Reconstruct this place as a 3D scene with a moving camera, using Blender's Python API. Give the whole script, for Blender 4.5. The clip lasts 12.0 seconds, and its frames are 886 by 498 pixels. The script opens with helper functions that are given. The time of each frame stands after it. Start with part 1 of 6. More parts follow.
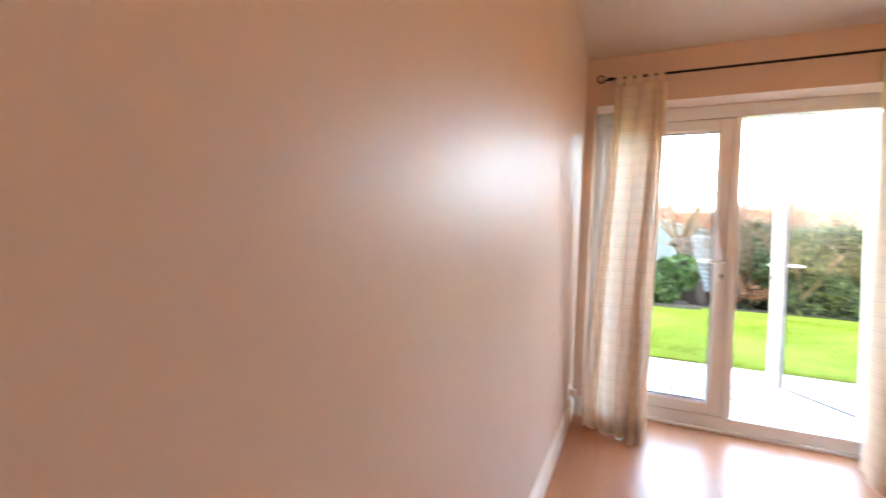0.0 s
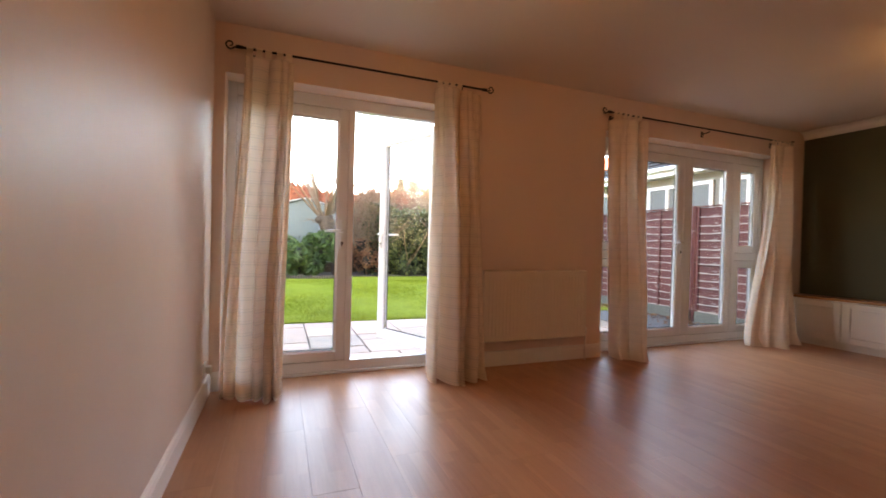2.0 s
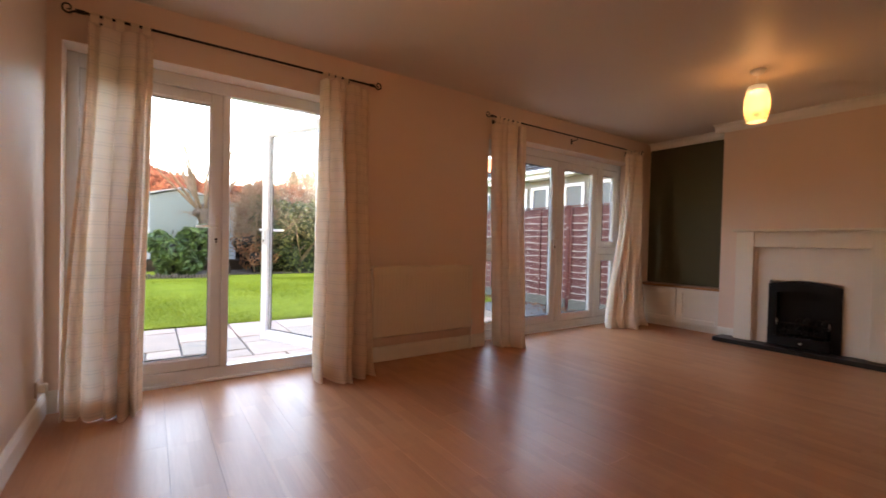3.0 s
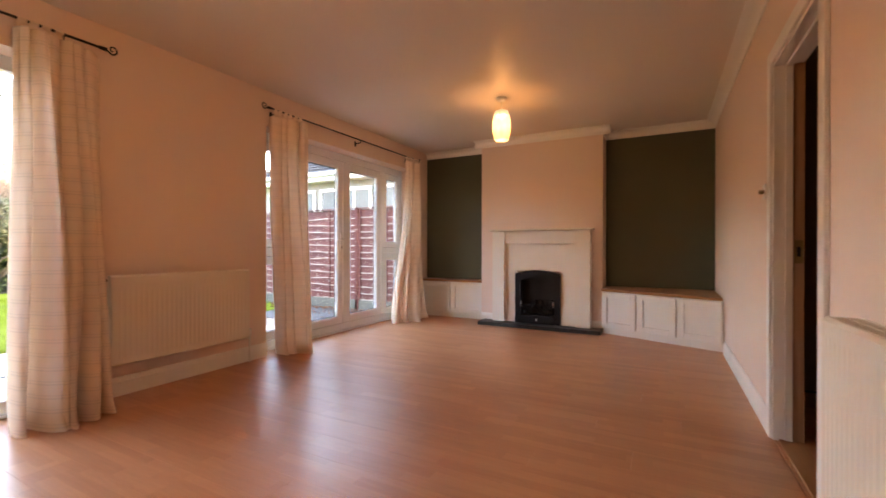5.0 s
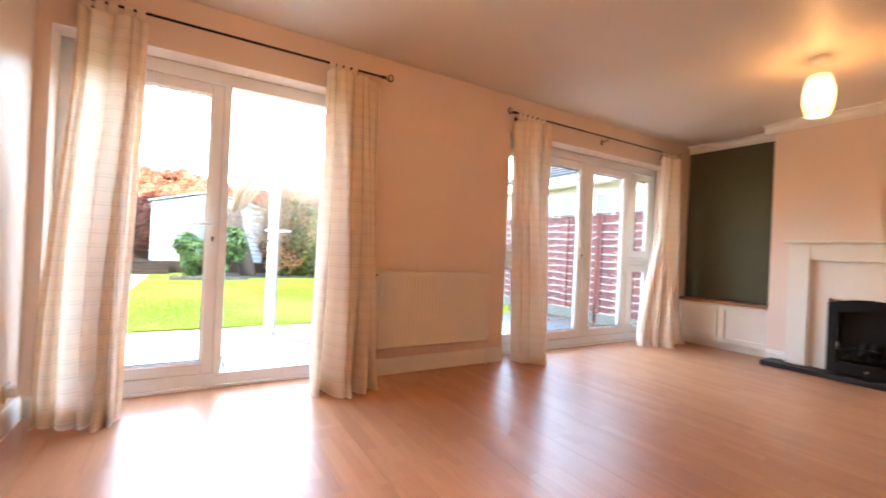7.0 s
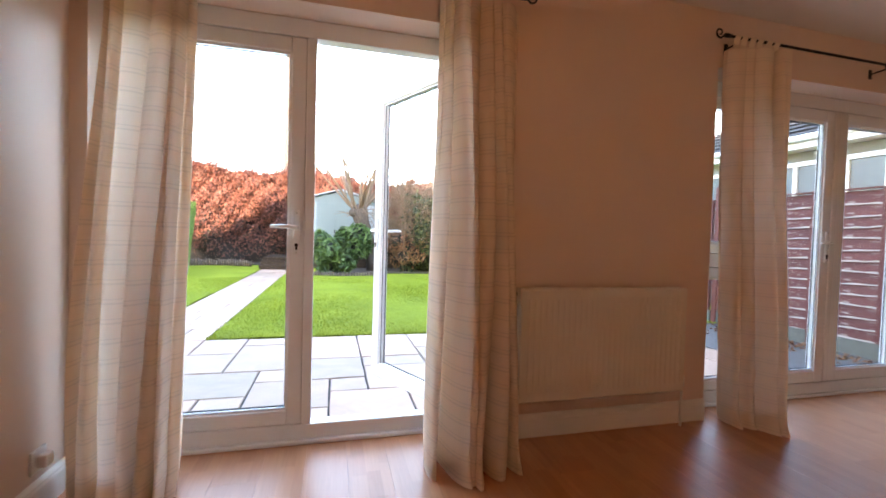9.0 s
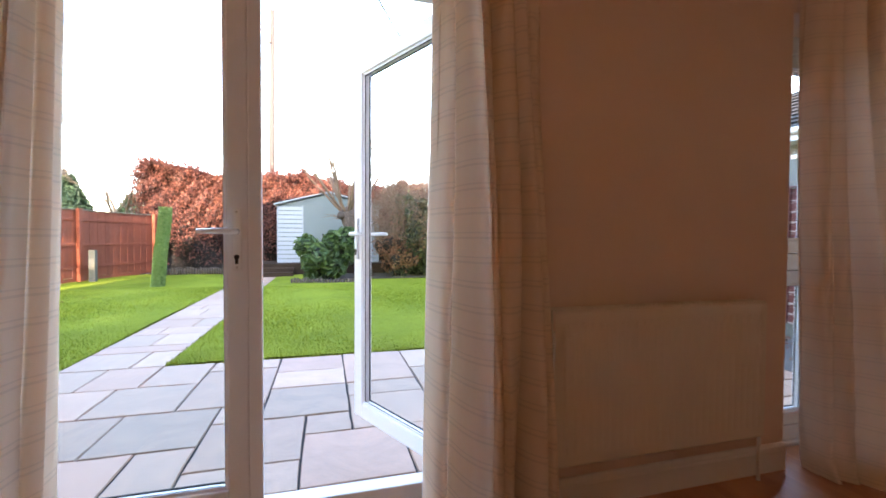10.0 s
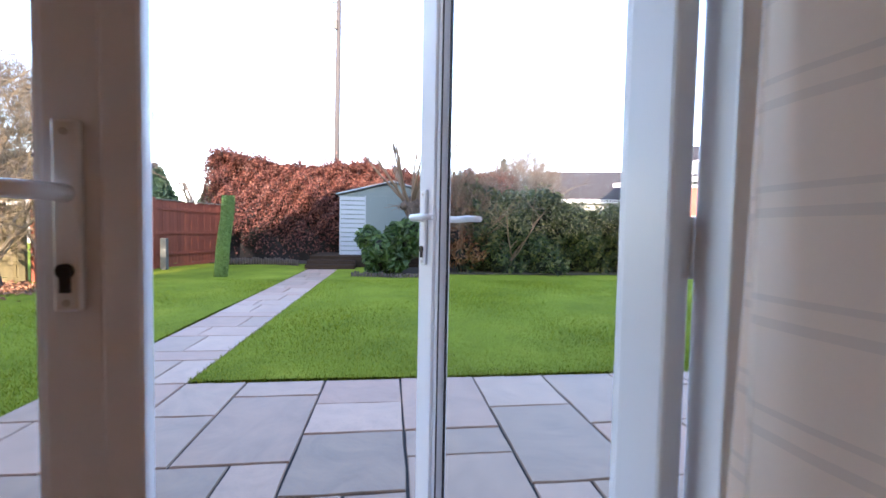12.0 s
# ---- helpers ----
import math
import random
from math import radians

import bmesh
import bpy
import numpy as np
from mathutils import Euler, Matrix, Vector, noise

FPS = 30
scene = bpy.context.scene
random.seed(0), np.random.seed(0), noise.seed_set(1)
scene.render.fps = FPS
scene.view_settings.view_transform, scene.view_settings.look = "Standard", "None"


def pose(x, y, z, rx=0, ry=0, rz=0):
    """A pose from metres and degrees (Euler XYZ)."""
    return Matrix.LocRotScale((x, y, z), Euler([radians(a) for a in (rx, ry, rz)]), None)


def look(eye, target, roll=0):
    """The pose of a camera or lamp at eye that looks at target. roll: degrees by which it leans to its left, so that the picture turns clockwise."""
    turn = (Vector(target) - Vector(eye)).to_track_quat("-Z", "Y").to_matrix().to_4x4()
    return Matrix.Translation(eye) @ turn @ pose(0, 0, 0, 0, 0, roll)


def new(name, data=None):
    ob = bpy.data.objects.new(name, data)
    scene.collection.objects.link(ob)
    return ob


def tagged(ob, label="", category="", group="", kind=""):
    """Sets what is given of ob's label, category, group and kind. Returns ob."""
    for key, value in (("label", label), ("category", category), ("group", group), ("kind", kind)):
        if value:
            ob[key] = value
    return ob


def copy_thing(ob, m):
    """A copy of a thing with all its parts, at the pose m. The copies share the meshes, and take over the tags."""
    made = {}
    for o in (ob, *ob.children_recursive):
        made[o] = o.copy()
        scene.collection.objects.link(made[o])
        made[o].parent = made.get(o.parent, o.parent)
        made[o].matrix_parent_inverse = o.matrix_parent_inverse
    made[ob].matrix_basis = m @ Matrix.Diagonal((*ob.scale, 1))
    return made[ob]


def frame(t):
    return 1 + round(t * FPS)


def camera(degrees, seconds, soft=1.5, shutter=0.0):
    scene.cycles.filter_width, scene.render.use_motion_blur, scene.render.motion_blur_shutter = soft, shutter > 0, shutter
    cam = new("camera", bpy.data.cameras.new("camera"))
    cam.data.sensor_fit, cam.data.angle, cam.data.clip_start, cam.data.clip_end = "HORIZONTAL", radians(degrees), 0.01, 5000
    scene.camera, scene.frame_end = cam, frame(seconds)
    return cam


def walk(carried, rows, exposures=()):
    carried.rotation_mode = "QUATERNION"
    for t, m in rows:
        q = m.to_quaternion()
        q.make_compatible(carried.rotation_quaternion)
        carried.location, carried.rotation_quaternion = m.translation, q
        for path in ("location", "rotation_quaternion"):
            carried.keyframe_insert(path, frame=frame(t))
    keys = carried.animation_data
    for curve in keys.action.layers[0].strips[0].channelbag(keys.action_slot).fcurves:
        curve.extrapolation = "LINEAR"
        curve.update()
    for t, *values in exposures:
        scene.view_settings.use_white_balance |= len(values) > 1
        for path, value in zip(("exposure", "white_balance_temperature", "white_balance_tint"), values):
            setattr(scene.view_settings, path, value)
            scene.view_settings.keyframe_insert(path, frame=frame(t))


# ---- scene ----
cam = camera(92.9, 12.0, soft=1.6, shutter=0.35)
PATH = [
    (0, (0.551, 0.221, 1.07), (-0.248, 2.054, 1.087), 3.0),
    (0.5, (0.585, 0.186, 1.049), (0.4, 2.177, 1.018), 2.3),
    (1, (0.649, 0.171, 1.022), (0.916, 2.152, 0.979), 1.9),
    (1.5, (0.654, 0.151, 1.024), (1.199, 2.075, 0.984), 1.8),
    (2, (0.674, 0.126, 1.022), (1.396, 1.991, 1.001), 1.5),
    (2.5, (0.703, 0.09, 1.042), (1.65, 1.851, 1.014), 1.4),
    (4.5, (0.819, 0.008, 0.99), (2.435, 1.186, 0.983), 0.6),
    (5, (0.819, 0.019, 1.004), (2.589, 0.951, 1.001), 0.1),
    (5.5, (0.83, 0.005, 0.996), (2.653, 0.826, 0.986), 0.0),
    (6, (0.842, 0.035, 1.0), (2.619, 0.952, 0.964), 0.5),
    (6.5, (0.904, 0.155, 0.984), (2.406, 1.475, 1.004), 1.1),
    (7, (0.997, 0.23, 1.004), (2.025, 1.945, 1.008), 2.6),
    (9, (1.301, 1.23, 1.079), (1.806, 3.164, 1.019), 1.6),
    (9.5, (1.382, 1.537, 1.067), (1.893, 3.471, 1.041), 2.1),
    (10, (1.426, 1.827, 1.086), (1.963, 3.753, 1.034), 0.3),
    (10.5, (1.488, 2.125, 1.077), (1.727, 4.11, 1.033), 1.1),
    (11, (1.555, 2.389, 1.073), (1.629, 4.387, 0.999), 2.4),
    (11.5, (1.496, 2.69, 1.074), (1.713, 4.676, 0.986), 1.8),
    (12, (1.492, 2.929, 1.07), (1.742, 4.911, 0.983), 1.1),
]
EXPOSURES = [(0, 5.38, 7600, 17), (1, 4.83, 8250, 21), (2.5, 4.27, 8600, 24), (4.5, 4.7, 8350, 24), (5.5, 5.62, 8400, 25), (6.5, 5.9, 7700, 19),
             (7.2, 5.75, 7400, 16), (9, 4.53, 7400, 19), (9.5, 4.23, 7300, 21), (10.5, 3.85, 6850, 21), (12, 3.27, 6300, 23)]
walk(cam, [(t, look(eye, aim, roll)) for t, eye, aim, roll in PATH], EXPOSURES)

# ---------------------------------------------------------------- light
SUN_EL, SUN_AZ = 17.4, 190.0      # height; direction it comes from, clockwise from +y
world = bpy.data.worlds.new("sky")
scene.world = world
world.use_nodes = True
wn = world.node_tree.nodes
sky = wn.new("ShaderNodeTexSky")
sky.sky_type, sky.sun_disc = "NISHITA", False
sky.sun_elevation, sky.sun_rotation = radians(SUN_EL), radians(SUN_AZ)
sky.dust_density, sky.air_density = 0.4, 1.0
world.node_tree.links.new(sky.outputs[0], wn["Background"].inputs[0])
wn["Background"].inputs[1].default_value = 0.15

sun_data = bpy.data.lights.new("sun", "SUN")
sun_data.energy, sun_data.angle, sun_data.color = 2.6, radians(0.8), (1.0, 0.86, 0.68)
sun = new("sun", sun_data)
_a, _e = radians(SUN_AZ), radians(SUN_EL)
sun_dir = Vector((math.sin(_a) * math.cos(_e), math.cos(_a) * math.cos(_e), math.sin(_e)))
sun.matrix_world = look(sun_dir * 50, (0, 0, 0))

for place, watts in (((4.72, 1.43, 2.21), 0.44), ((1.72, 1.43, 2.21), 0.80)):
    bulb_data = bpy.data.lights.new("pendant_bulb", "POINT")
    bulb_data.energy, bulb_data.color, bulb_data.shadow_soft_size = watts, (1.0, 0.60, 0.29), 0.05
    bulb = new("pendant_bulb", bulb_data)
    bulb.location = place


# ---------------------------------------------------------------- materials
class Mat:
    """A principled material with a few short ways to add texture."""

    def __init__(self, name, color=(0.8, 0.8, 0.8), rough=0.6, metal=0.0, spec=0.5):
        self.m = bpy.data.materials.new(name)
        self.m.use_nodes = True
        self.t = self.m.node_tree
        self.b = self.t.nodes["Principled BSDF"]
        self.b.inputs["Base Color"].default_value = (*color, 1)
        self.b.inputs["Roughness"].default_value = rough
        self.b.inputs["Metallic"].default_value = metal
        self.b.inputs["Specular IOR Level"].default_value = spec
        self.c = self.t.nodes.new("ShaderNodeTexCoord").outputs["Object"]

    def n(self, kind, **inputs):
        node = self.t.nodes.new("ShaderNode" + kind)
        for k, v in inputs.items():
            node.inputs[k.replace("_", " ")].default_value = v
        return node

    def l(self, a, b):
        self.t.links.new(a, b)

    def mapped(self, scale=(1, 1, 1), generated=None):
        mp = self.n("Mapping")
        mp.inputs["Scale"].default_value = scale
        self.l(generated or self.c, mp.inputs["Vector"])
        return mp.outputs[0]

    def noise(self, scale, detail=4.0, rough=0.55, vec=None, distortion=0.0):
        nz = self.n("TexNoise", Scale=scale, Detail=detail, Roughness=rough, Distortion=distortion)
        self.l(vec or self.c, nz.inputs["Vector"])
        return nz.outputs[0]

    def ramp(self, fac, stops):
        r = self.n("ValToRGB")
        e = r.color_ramp.elements
        while len(e) < len(stops):
            e.new(0.5)
        for el, (p, c) in zip(e, stops):
            el.position, el.color = p, (*c, 1)
        self.l(fac, r.inputs[0])
        return r.outputs[0]

    def mix(self, fac, a, b, mode="MIX"):
        mx = self.n("MixRGB")
        mx.blend_type = mode
        for sock, v in ((mx.inputs[0], fac), (mx.inputs[1], a), (mx.inputs[2], b)):
            if isinstance(v, (int, float)):
                sock.default_value = v
            elif isinstance(v, tuple):
                sock.default_value = (*v, 1)
            else:
                self.l(v, sock)
        return mx.outputs[0]

    def base(self, socket):
        self.l(socket, self.b.inputs["Base Color"])
        return self

    def bump(self, height, strength=0.2, dist=0.01):
        bp = self.n("Bump", Strength=strength, Distance=dist)
        self.l(height, bp.inputs["Height"])
        self.l(bp.outputs[0], self.b.inputs["Normal"])
        return self

    def gloss(self, fac, lo, hi):
        mr = self.n("MapRange")
        mr.inputs["To Min"].default_value, mr.inputs["To Max"].default_value = lo, hi
        self.l(fac, mr.inputs["Value"])
        self.l(mr.outputs[0], self.b.inputs["Roughness"])
        return self

    def rand(self):
        return self.t.nodes.new("ShaderNodeObjectInfo").outputs["Random"]

    def island(self):
        return self.t.nodes.new("ShaderNodeNewGeometry").outputs["Random Per Island"]


def dark(c, f):
    return tuple(v * f for v in c)


def painted(name, color, rough=0.5, wear=0.06, bump=0.08, scale=2.2, spec=0.4):
    m = Mat(name, color, rough, spec=spec)
    big, fine = m.noise(scale, 5), m.noise(140, 3)
    m.base(m.mix(big, dark(color, 1 - wear), tuple(min(1, v * (1 + wear * 0.5)) for v in color)))
    m.bump(m.mix(0.35, big, fine), bump, 0.004)
    m.gloss(m.noise(6, 4), rough * 0.85, min(1, rough * 1.15))
    return m.m


M_WALL = painted("peach_cream_wall_paint", (0.79, 0.605, 0.485), 0.58, 0.05, 0.16, 1.6)


def silk():
    """Soft sheen over plaster with slow hollows and a few scuffs."""
    m = Mat("peach_silk_wall_paint", (0.68, 0.53, 0.425), 0.46, spec=0.5)
    slow, mid = m.noise(2.4, 2, 0.4), m.noise(9.0, 3, 0.5)
    m.base(m.mix(slow, (0.65, 0.505, 0.405), (0.70, 0.55, 0.445)))
    m.bump(m.mix(0.22, slow, mid), 0.75, 0.010)
    m.gloss(m.noise(3.5, 4), 0.38, 0.56)
    return m.m


M_SILK = silk()
M_GREEN = painted("olive_green_wall_paint", (0.092, 0.089, 0.053), 0.55, 0.10, 0.10, 2.0, 0.3)
M_CEIL = painted("white_ceiling_paint", (0.74, 0.635, 0.53), 0.50, 0.04, 0.10, 1.5)
M_TRIM = painted("white_gloss_woodwork", (0.80, 0.745, 0.67), 0.32, 0.05, 0.05, 5)
M_CABINET = painted("cream_cabinet_paint", (0.76, 0.70, 0.615), 0.38, 0.05, 0.05, 5)
M_SURROUND = painted("ivory_fire_surround", (0.78, 0.70, 0.585), 0.4, 0.06, 0.06, 4)
M_RADIATOR = painted("white_enamel", (0.76, 0.665, 0.54), 0.5, 0.03, 0.0, 4, 0.25)
M_UPVC = painted("white_upvc", (0.82, 0.82, 0.83), 0.24, 0.03, 0.01, 7)
M_GASKET = Mat("black_rubber_gasket", (0.012, 0.013, 0.016), 0.6).m
M_CHROME = Mat("brushed_steel", (0.55, 0.53, 0.5), 0.3, 1.0).m
M_WHITE_METAL = painted("white_handle_enamel", (0.83, 0.83, 0.82), 0.25, 0.03, 0.0, 9)
M_BRASS = Mat("aged_brass", (0.28, 0.19, 0.09), 0.42, 1.0).m
M_IRON = Mat("black_wrought_iron", (0.014, 0.012, 0.011), 0.5, 0.4).m
M_SLATE = painted("black_slate", (0.018, 0.018, 0.020), 0.4, 0.3, 0.2, 9)
M_CAST = painted("black_cast_iron", (0.006, 0.006, 0.0065), 0.5, 0.3, 0.25, 14, 0.25)
M_COAL = painted("ceramic_coal", (0.007, 0.0066, 0.006), 0.9, 0.4, 0.5, 30)
# dark brown that stands for the lack of light in the hall
M_DARK = painted("hall_shade_brown", (0.20, 0.13, 0.10), 0.8, 0.1, 0.05)
M_PLASTIC = painted("white_plastic", (0.78, 0.75, 0.70), 0.35, 0.02, 0.0, 9)
M_DARKHOLE = Mat("lock_hole", (0.02, 0.018, 0.016), 0.5, 0.3).m


def laminate():
    m = Mat("beech_laminate", (0.5, 0.25, 0.12), 0.30, spec=0.5)
    m.c = m.t.nodes.new("ShaderNodeNewGeometry").outputs["Position"]
    r = m.rand()
    shift = m.n("VectorMath")
    comb = m.n("CombineXYZ")
    mul = m.n("Math")
    mul.operation = "MULTIPLY"
    mul.inputs[1].default_value = 37.0
    m.l(r, mul.inputs[0])
    m.l(mul.outputs[0], comb.inputs[0])
    m.l(mul.outputs[0], comb.inputs[1])
    m.l(m.c, shift.inputs[0])
    m.l(comb.outputs[0], shift.inputs[1])
    v = shift.outputs[0]
    # three printed strips to a board, of staggered lengths
    sep = m.n("SeparateXYZ")
    m.l(m.c, sep.inputs[0])

    def math_node(op, a, b):
        k = m.n("Math")
        k.operation = op
        for sock, val in zip(k.inputs, (a, b)):
            if isinstance(val, (int, float)):
                sock.default_value = val
            else:
                m.l(val, sock)
        return k.outputs[0]

    strip = math_node("FLOOR", math_node("DIVIDE", math_node("SUBTRACT", sep.outputs[0], 0.20), 0.06333), 0)
    key = math_node("ADD", strip, mul.outputs[0])
    w1 = m.n("TexWhiteNoise")
    w1.noise_dimensions = "1D"
    m.l(key, w1.inputs["W"])
    cell = math_node("FLOOR", math_node("ADD", math_node("DIVIDE", sep.outputs[1], 0.46), w1.outputs["Value"]), 0)
    brick = m.n("TexWhiteNoise")
    brick.noise_dimensions = "1D"
    m.l(math_node("ADD", math_node("MULTIPLY", cell, 7.31), key), brick.inputs["W"])
    grain = m.noise(1.0, 6, 0.62, m.mapped((60, 3.2, 60), v), 0.6)
    pore = m.noise(1.0, 2, 0.5, m.mapped((260, 10, 260), v))
    tone = m.ramp(brick.outputs["Value"], [(0.0, (0.42, 0.160, 0.070)), (1.0, (0.575, 0.252, 0.120))])
    tone = m.mix(0.40, tone, m.ramp(grain, [(0.25, (0.39, 0.152, 0.064)), (0.75, (0.57, 0.265, 0.132))]))
    tone = m.mix(0.10, tone, m.ramp(pore, [(0.35, (0.30, 0.13, 0.06)), (0.65, (0.55, 0.28, 0.15))]))
    tone = m.mix(0.10, tone, m.ramp(r, [(0, (0.28, 0.125, 0.06)), (1, (0.53, 0.28, 0.15))]))
    m.base(tone)
    m.gloss(m.noise(2.3, 5), 0.29, 0.41)
    m.bump(m.noise(5.0, 2), 0.04, 0.003)
    return m.m


M_LAMINATE = laminate()


def timber(name, a, b, rough=0.5, axis=(1, 30, 30), spec=0.4):
    m = Mat(name, a, rough, spec=spec)
    g = m.noise(1.5, 6, 0.6, m.mapped(axis), 0.8)
    m.base(m.mix(0.25, m.ramp(g, [(0.3, a), (0.7, b)]), m.ramp(m.rand(), [(0, a), (1, b)])))
    m.bump(g, 0.25, 0.004)
    return m.m


M_OAK = timber("varnished_pine_top", (0.30, 0.12, 0.04), (0.42, 0.19, 0.075), 0.35)
M_DOORWOOD = timber("tan_door_wood", (0.34, 0.17, 0.09), (0.46, 0.25, 0.14), 0.45, (30, 30, 1))
M_SLEEPER = timber("dark_wet_sleeper", (0.024, 0.017, 0.012), (0.062, 0.043, 0.030), 0.9, spec=0.05)
M_LOG = timber("dark_damp_log", (0.040, 0.030, 0.023), (0.095, 0.075, 0.058), 0.9, (20, 20, 1))
M_POST = timber("weathered_post", (0.09, 0.075, 0.06), (0.19, 0.16, 0.13), 0.9, (20, 20, 1))


def stained_fence():
    m = Mat("red_brown_fence_stain", (0.3, 0.08, 0.045), 0.75)
    g = m.noise(1.5, 6, 0.65, m.mapped((28, 28, 1.4)), 0.6)
    col = m.ramp(g, [(0.2, (0.095, 0.020, 0.009)), (0.55, (0.21, 0.048, 0.021)), (0.9, (0.33, 0.105, 0.048))])
    col = m.mix(0.3, col, m.ramp(m.rand(), [(0, (0.12, 0.024, 0.011)), (1, (0.28, 0.075, 0.034))]))
    m.base(col).bump(g, 0.4, 0.004)
    return m.m


def lap_fence():
    m = Mat("peeling_red_lap_board", (0.3, 0.07, 0.06), 0.7)
    g = m.noise(1.5, 6, 0.65, m.mapped((18, 1.6, 34)), 0.9)
    wear = m.noise(5.0, 5, 0.7, m.mapped((1, 1.0, 3.0)))
    col = m.ramp(g, [(0.2, (0.055, 0.011, 0.009)), (0.6, (0.118, 0.024, 0.020)), (0.95, (0.20, 0.066, 0.054))])
    col = m.mix(0.25, col, m.ramp(m.rand(), [(0, (0.06, 0.011, 0.010)), (1, (0.17, 0.045, 0.037))]))
    col = m.mix(m.ramp(wear, [(0.60, (0, 0, 0)), (0.72, (0.75, 0.75, 0.75))]), col, (0.36, 0.29, 0.27))
    m.base(col).bump(g, 0.4, 0.004)
    return m.m


M_FENCE = stained_fence()
M_LAP = lap_fence()
M_LARCH = timber("pale_green_larch", (0.055, 0.043, 0.015), (0.10, 0.078, 0.028), 0.8, (25, 25, 1.2))
M_LAPEDGE = painted("bleached_board_edge", (0.40, 0.34, 0.31), 0.85, 0.25, 0.3, 12)
M_CONCRETE = painted("mossy_concrete", (0.125, 0.126, 0.108), 0.9, 0.35, 0.5, 9)

# concrete darkened in its colour for the shade between house and fence
M_STRIP_SHADE = painted("shaded_grey_concrete", (0.105, 0.10, 0.096), 0.8, 0.35, 0.5, 7)


def sandstone():
    m = Mat("indian_sandstone", (0.42, 0.40, 0.37), 0.55, spec=0.4)
    r = m.rand()
    off = m.n("VectorMath")
    mul = m.n("Math")
    mul.operation = "MULTIPLY"
    mul.inputs[1].default_value = 23.0
    m.l(r, mul.inputs[0])
    m.l(m.c, off.inputs[0])
    m.l(mul.outputs[0], off.inputs[1])
    v = off.outputs[0]
    tint = m.ramp(r, [(0.0, (0.185, 0.142, 0.096)), (0.22, (0.46, 0.31, 0.225)), (0.45, (0.42, 0.245, 0.172)), (0.6, (0.23, 0.165, 0.113)), (0.8, (0.37, 0.25, 0.175)), (1.0, (0.52, 0.36, 0.265))])
    tint = m.mix(0.18, tint, m.ramp(m.noise(0.9, 2, 0.5, m.t.nodes.new("ShaderNodeNewGeometry").outputs["Position"]), [(0.35, (0.23, 0.16, 0.115)), (0.65, (0.38, 0.23, 0.165))]))
    swirl = m.noise(2.2, 7, 0.62, v, 2.2)
    col = m.mix(0.34, tint, m.ramp(swirl, [(0.3, (0.20, 0.14, 0.102)), (0.5, (0.36, 0.245, 0.178)), (0.7, (0.50, 0.335, 0.235))]))
    col = m.mix(m.ramp(m.noise(60, 3, 0.6, v), [(0.55, (0, 0, 0)), (0.75, (0.3, 0.3, 0.3))]), col, (0.19, 0.18, 0.175))
    m.base(col)
    m.bump(m.mix(0.4, swirl, m.noise(25, 5, 0.6, v)), 0.35, 0.006)
    m.gloss(swirl, 0.42, 0.68)
    return m.m


M_STONE = sandstone()
M_MORTAR = painted("dark_grit_joint", (0.032, 0.032, 0.033), 0.95, 0.3, 0.6, 40)


def lawn():
    m = Mat("lawn_turf", (0.06, 0.15, 0.02), 0.9, spec=0.05)
    col = m.ramp(m.noise(0.9, 5), [(0.3, (0.090, 0.122, 0.010)), (0.55, (0.18, 0.225, 0.018)), (0.75, (0.29, 0.30, 0.034))])
    col = m.mix(0.4, col, m.ramp(m.noise(30, 4, 0.7), [(0.3, (0.060, 0.096, 0.012)), (0.7, (0.26, 0.30, 0.040))]))
    m.base(col).bump(m.noise(60, 3), 0.7, 0.02)
    return m.m


def leafy(name, stops, rough=0.5, through_light=0.25, spec=0.3):
    m = Mat(name, stops[0], rough, spec=spec)
    n = len(stops)
    col = m.ramp(m.island(), [(i / max(1, n - 1), c) for i, c in enumerate(stops)])
    m.base(col)
    tr = m.n("BsdfTranslucent")
    m.l(col, tr.inputs[0])
    mx = m.n("MixShader")
    mx.inputs[0].default_value = through_light
    m.l(m.b.outputs[0], mx.inputs[1])
    m.l(tr.outputs[0], mx.inputs[2])
    m.l(mx.outputs[0], m.t.nodes["Material Output"].inputs[0])
    return m.m


M_LAWN = lawn()
M_BLADE = leafy("grass_blade", [(0.080, 0.115, 0.009), (0.150, 0.200, 0.015), (0.235, 0.280, 0.023), (0.33, 0.325, 0.046)], 0.8, 0.3, 0.08)
M_COPPER = leafy("copper_beech_leaf", [(0.026, 0.009, 0.007), (0.066, 0.020, 0.014), (0.122, 0.042, 0.030), (0.235, 0.100, 0.070)], 0.5, 0.2)
# near-black, the shade deep in the hedge put into the colour
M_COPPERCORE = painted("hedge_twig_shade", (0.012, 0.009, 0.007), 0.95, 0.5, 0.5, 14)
M_LAUREL = leafy("rhododendron_leaf", [(0.026, 0.055, 0.018), (0.055, 0.105, 0.030), (0.105, 0.165, 0.048)], 0.42, 0.2)
M_SHRUB = leafy("mixed_shrub_leaf", [(0.010, 0.020, 0.008), (0.022, 0.038, 0.012), (0.046, 0.066, 0.020), (0.13, 0.135, 0.046)], 0.45, 0.2)
# core colour that paints the darkness between shrub leaves
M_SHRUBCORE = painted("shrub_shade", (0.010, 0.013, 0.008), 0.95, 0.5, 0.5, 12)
M_IVY = leafy("ivy_moss_leaf", [(0.13, 0.23, 0.065), (0.20, 0.32, 0.095), (0.29, 0.42, 0.15)], 0.5, 0.2)
M_MOSS = painted("green_moss", (0.075, 0.13, 0.032), 0.95, 0.4, 0.6, 20)
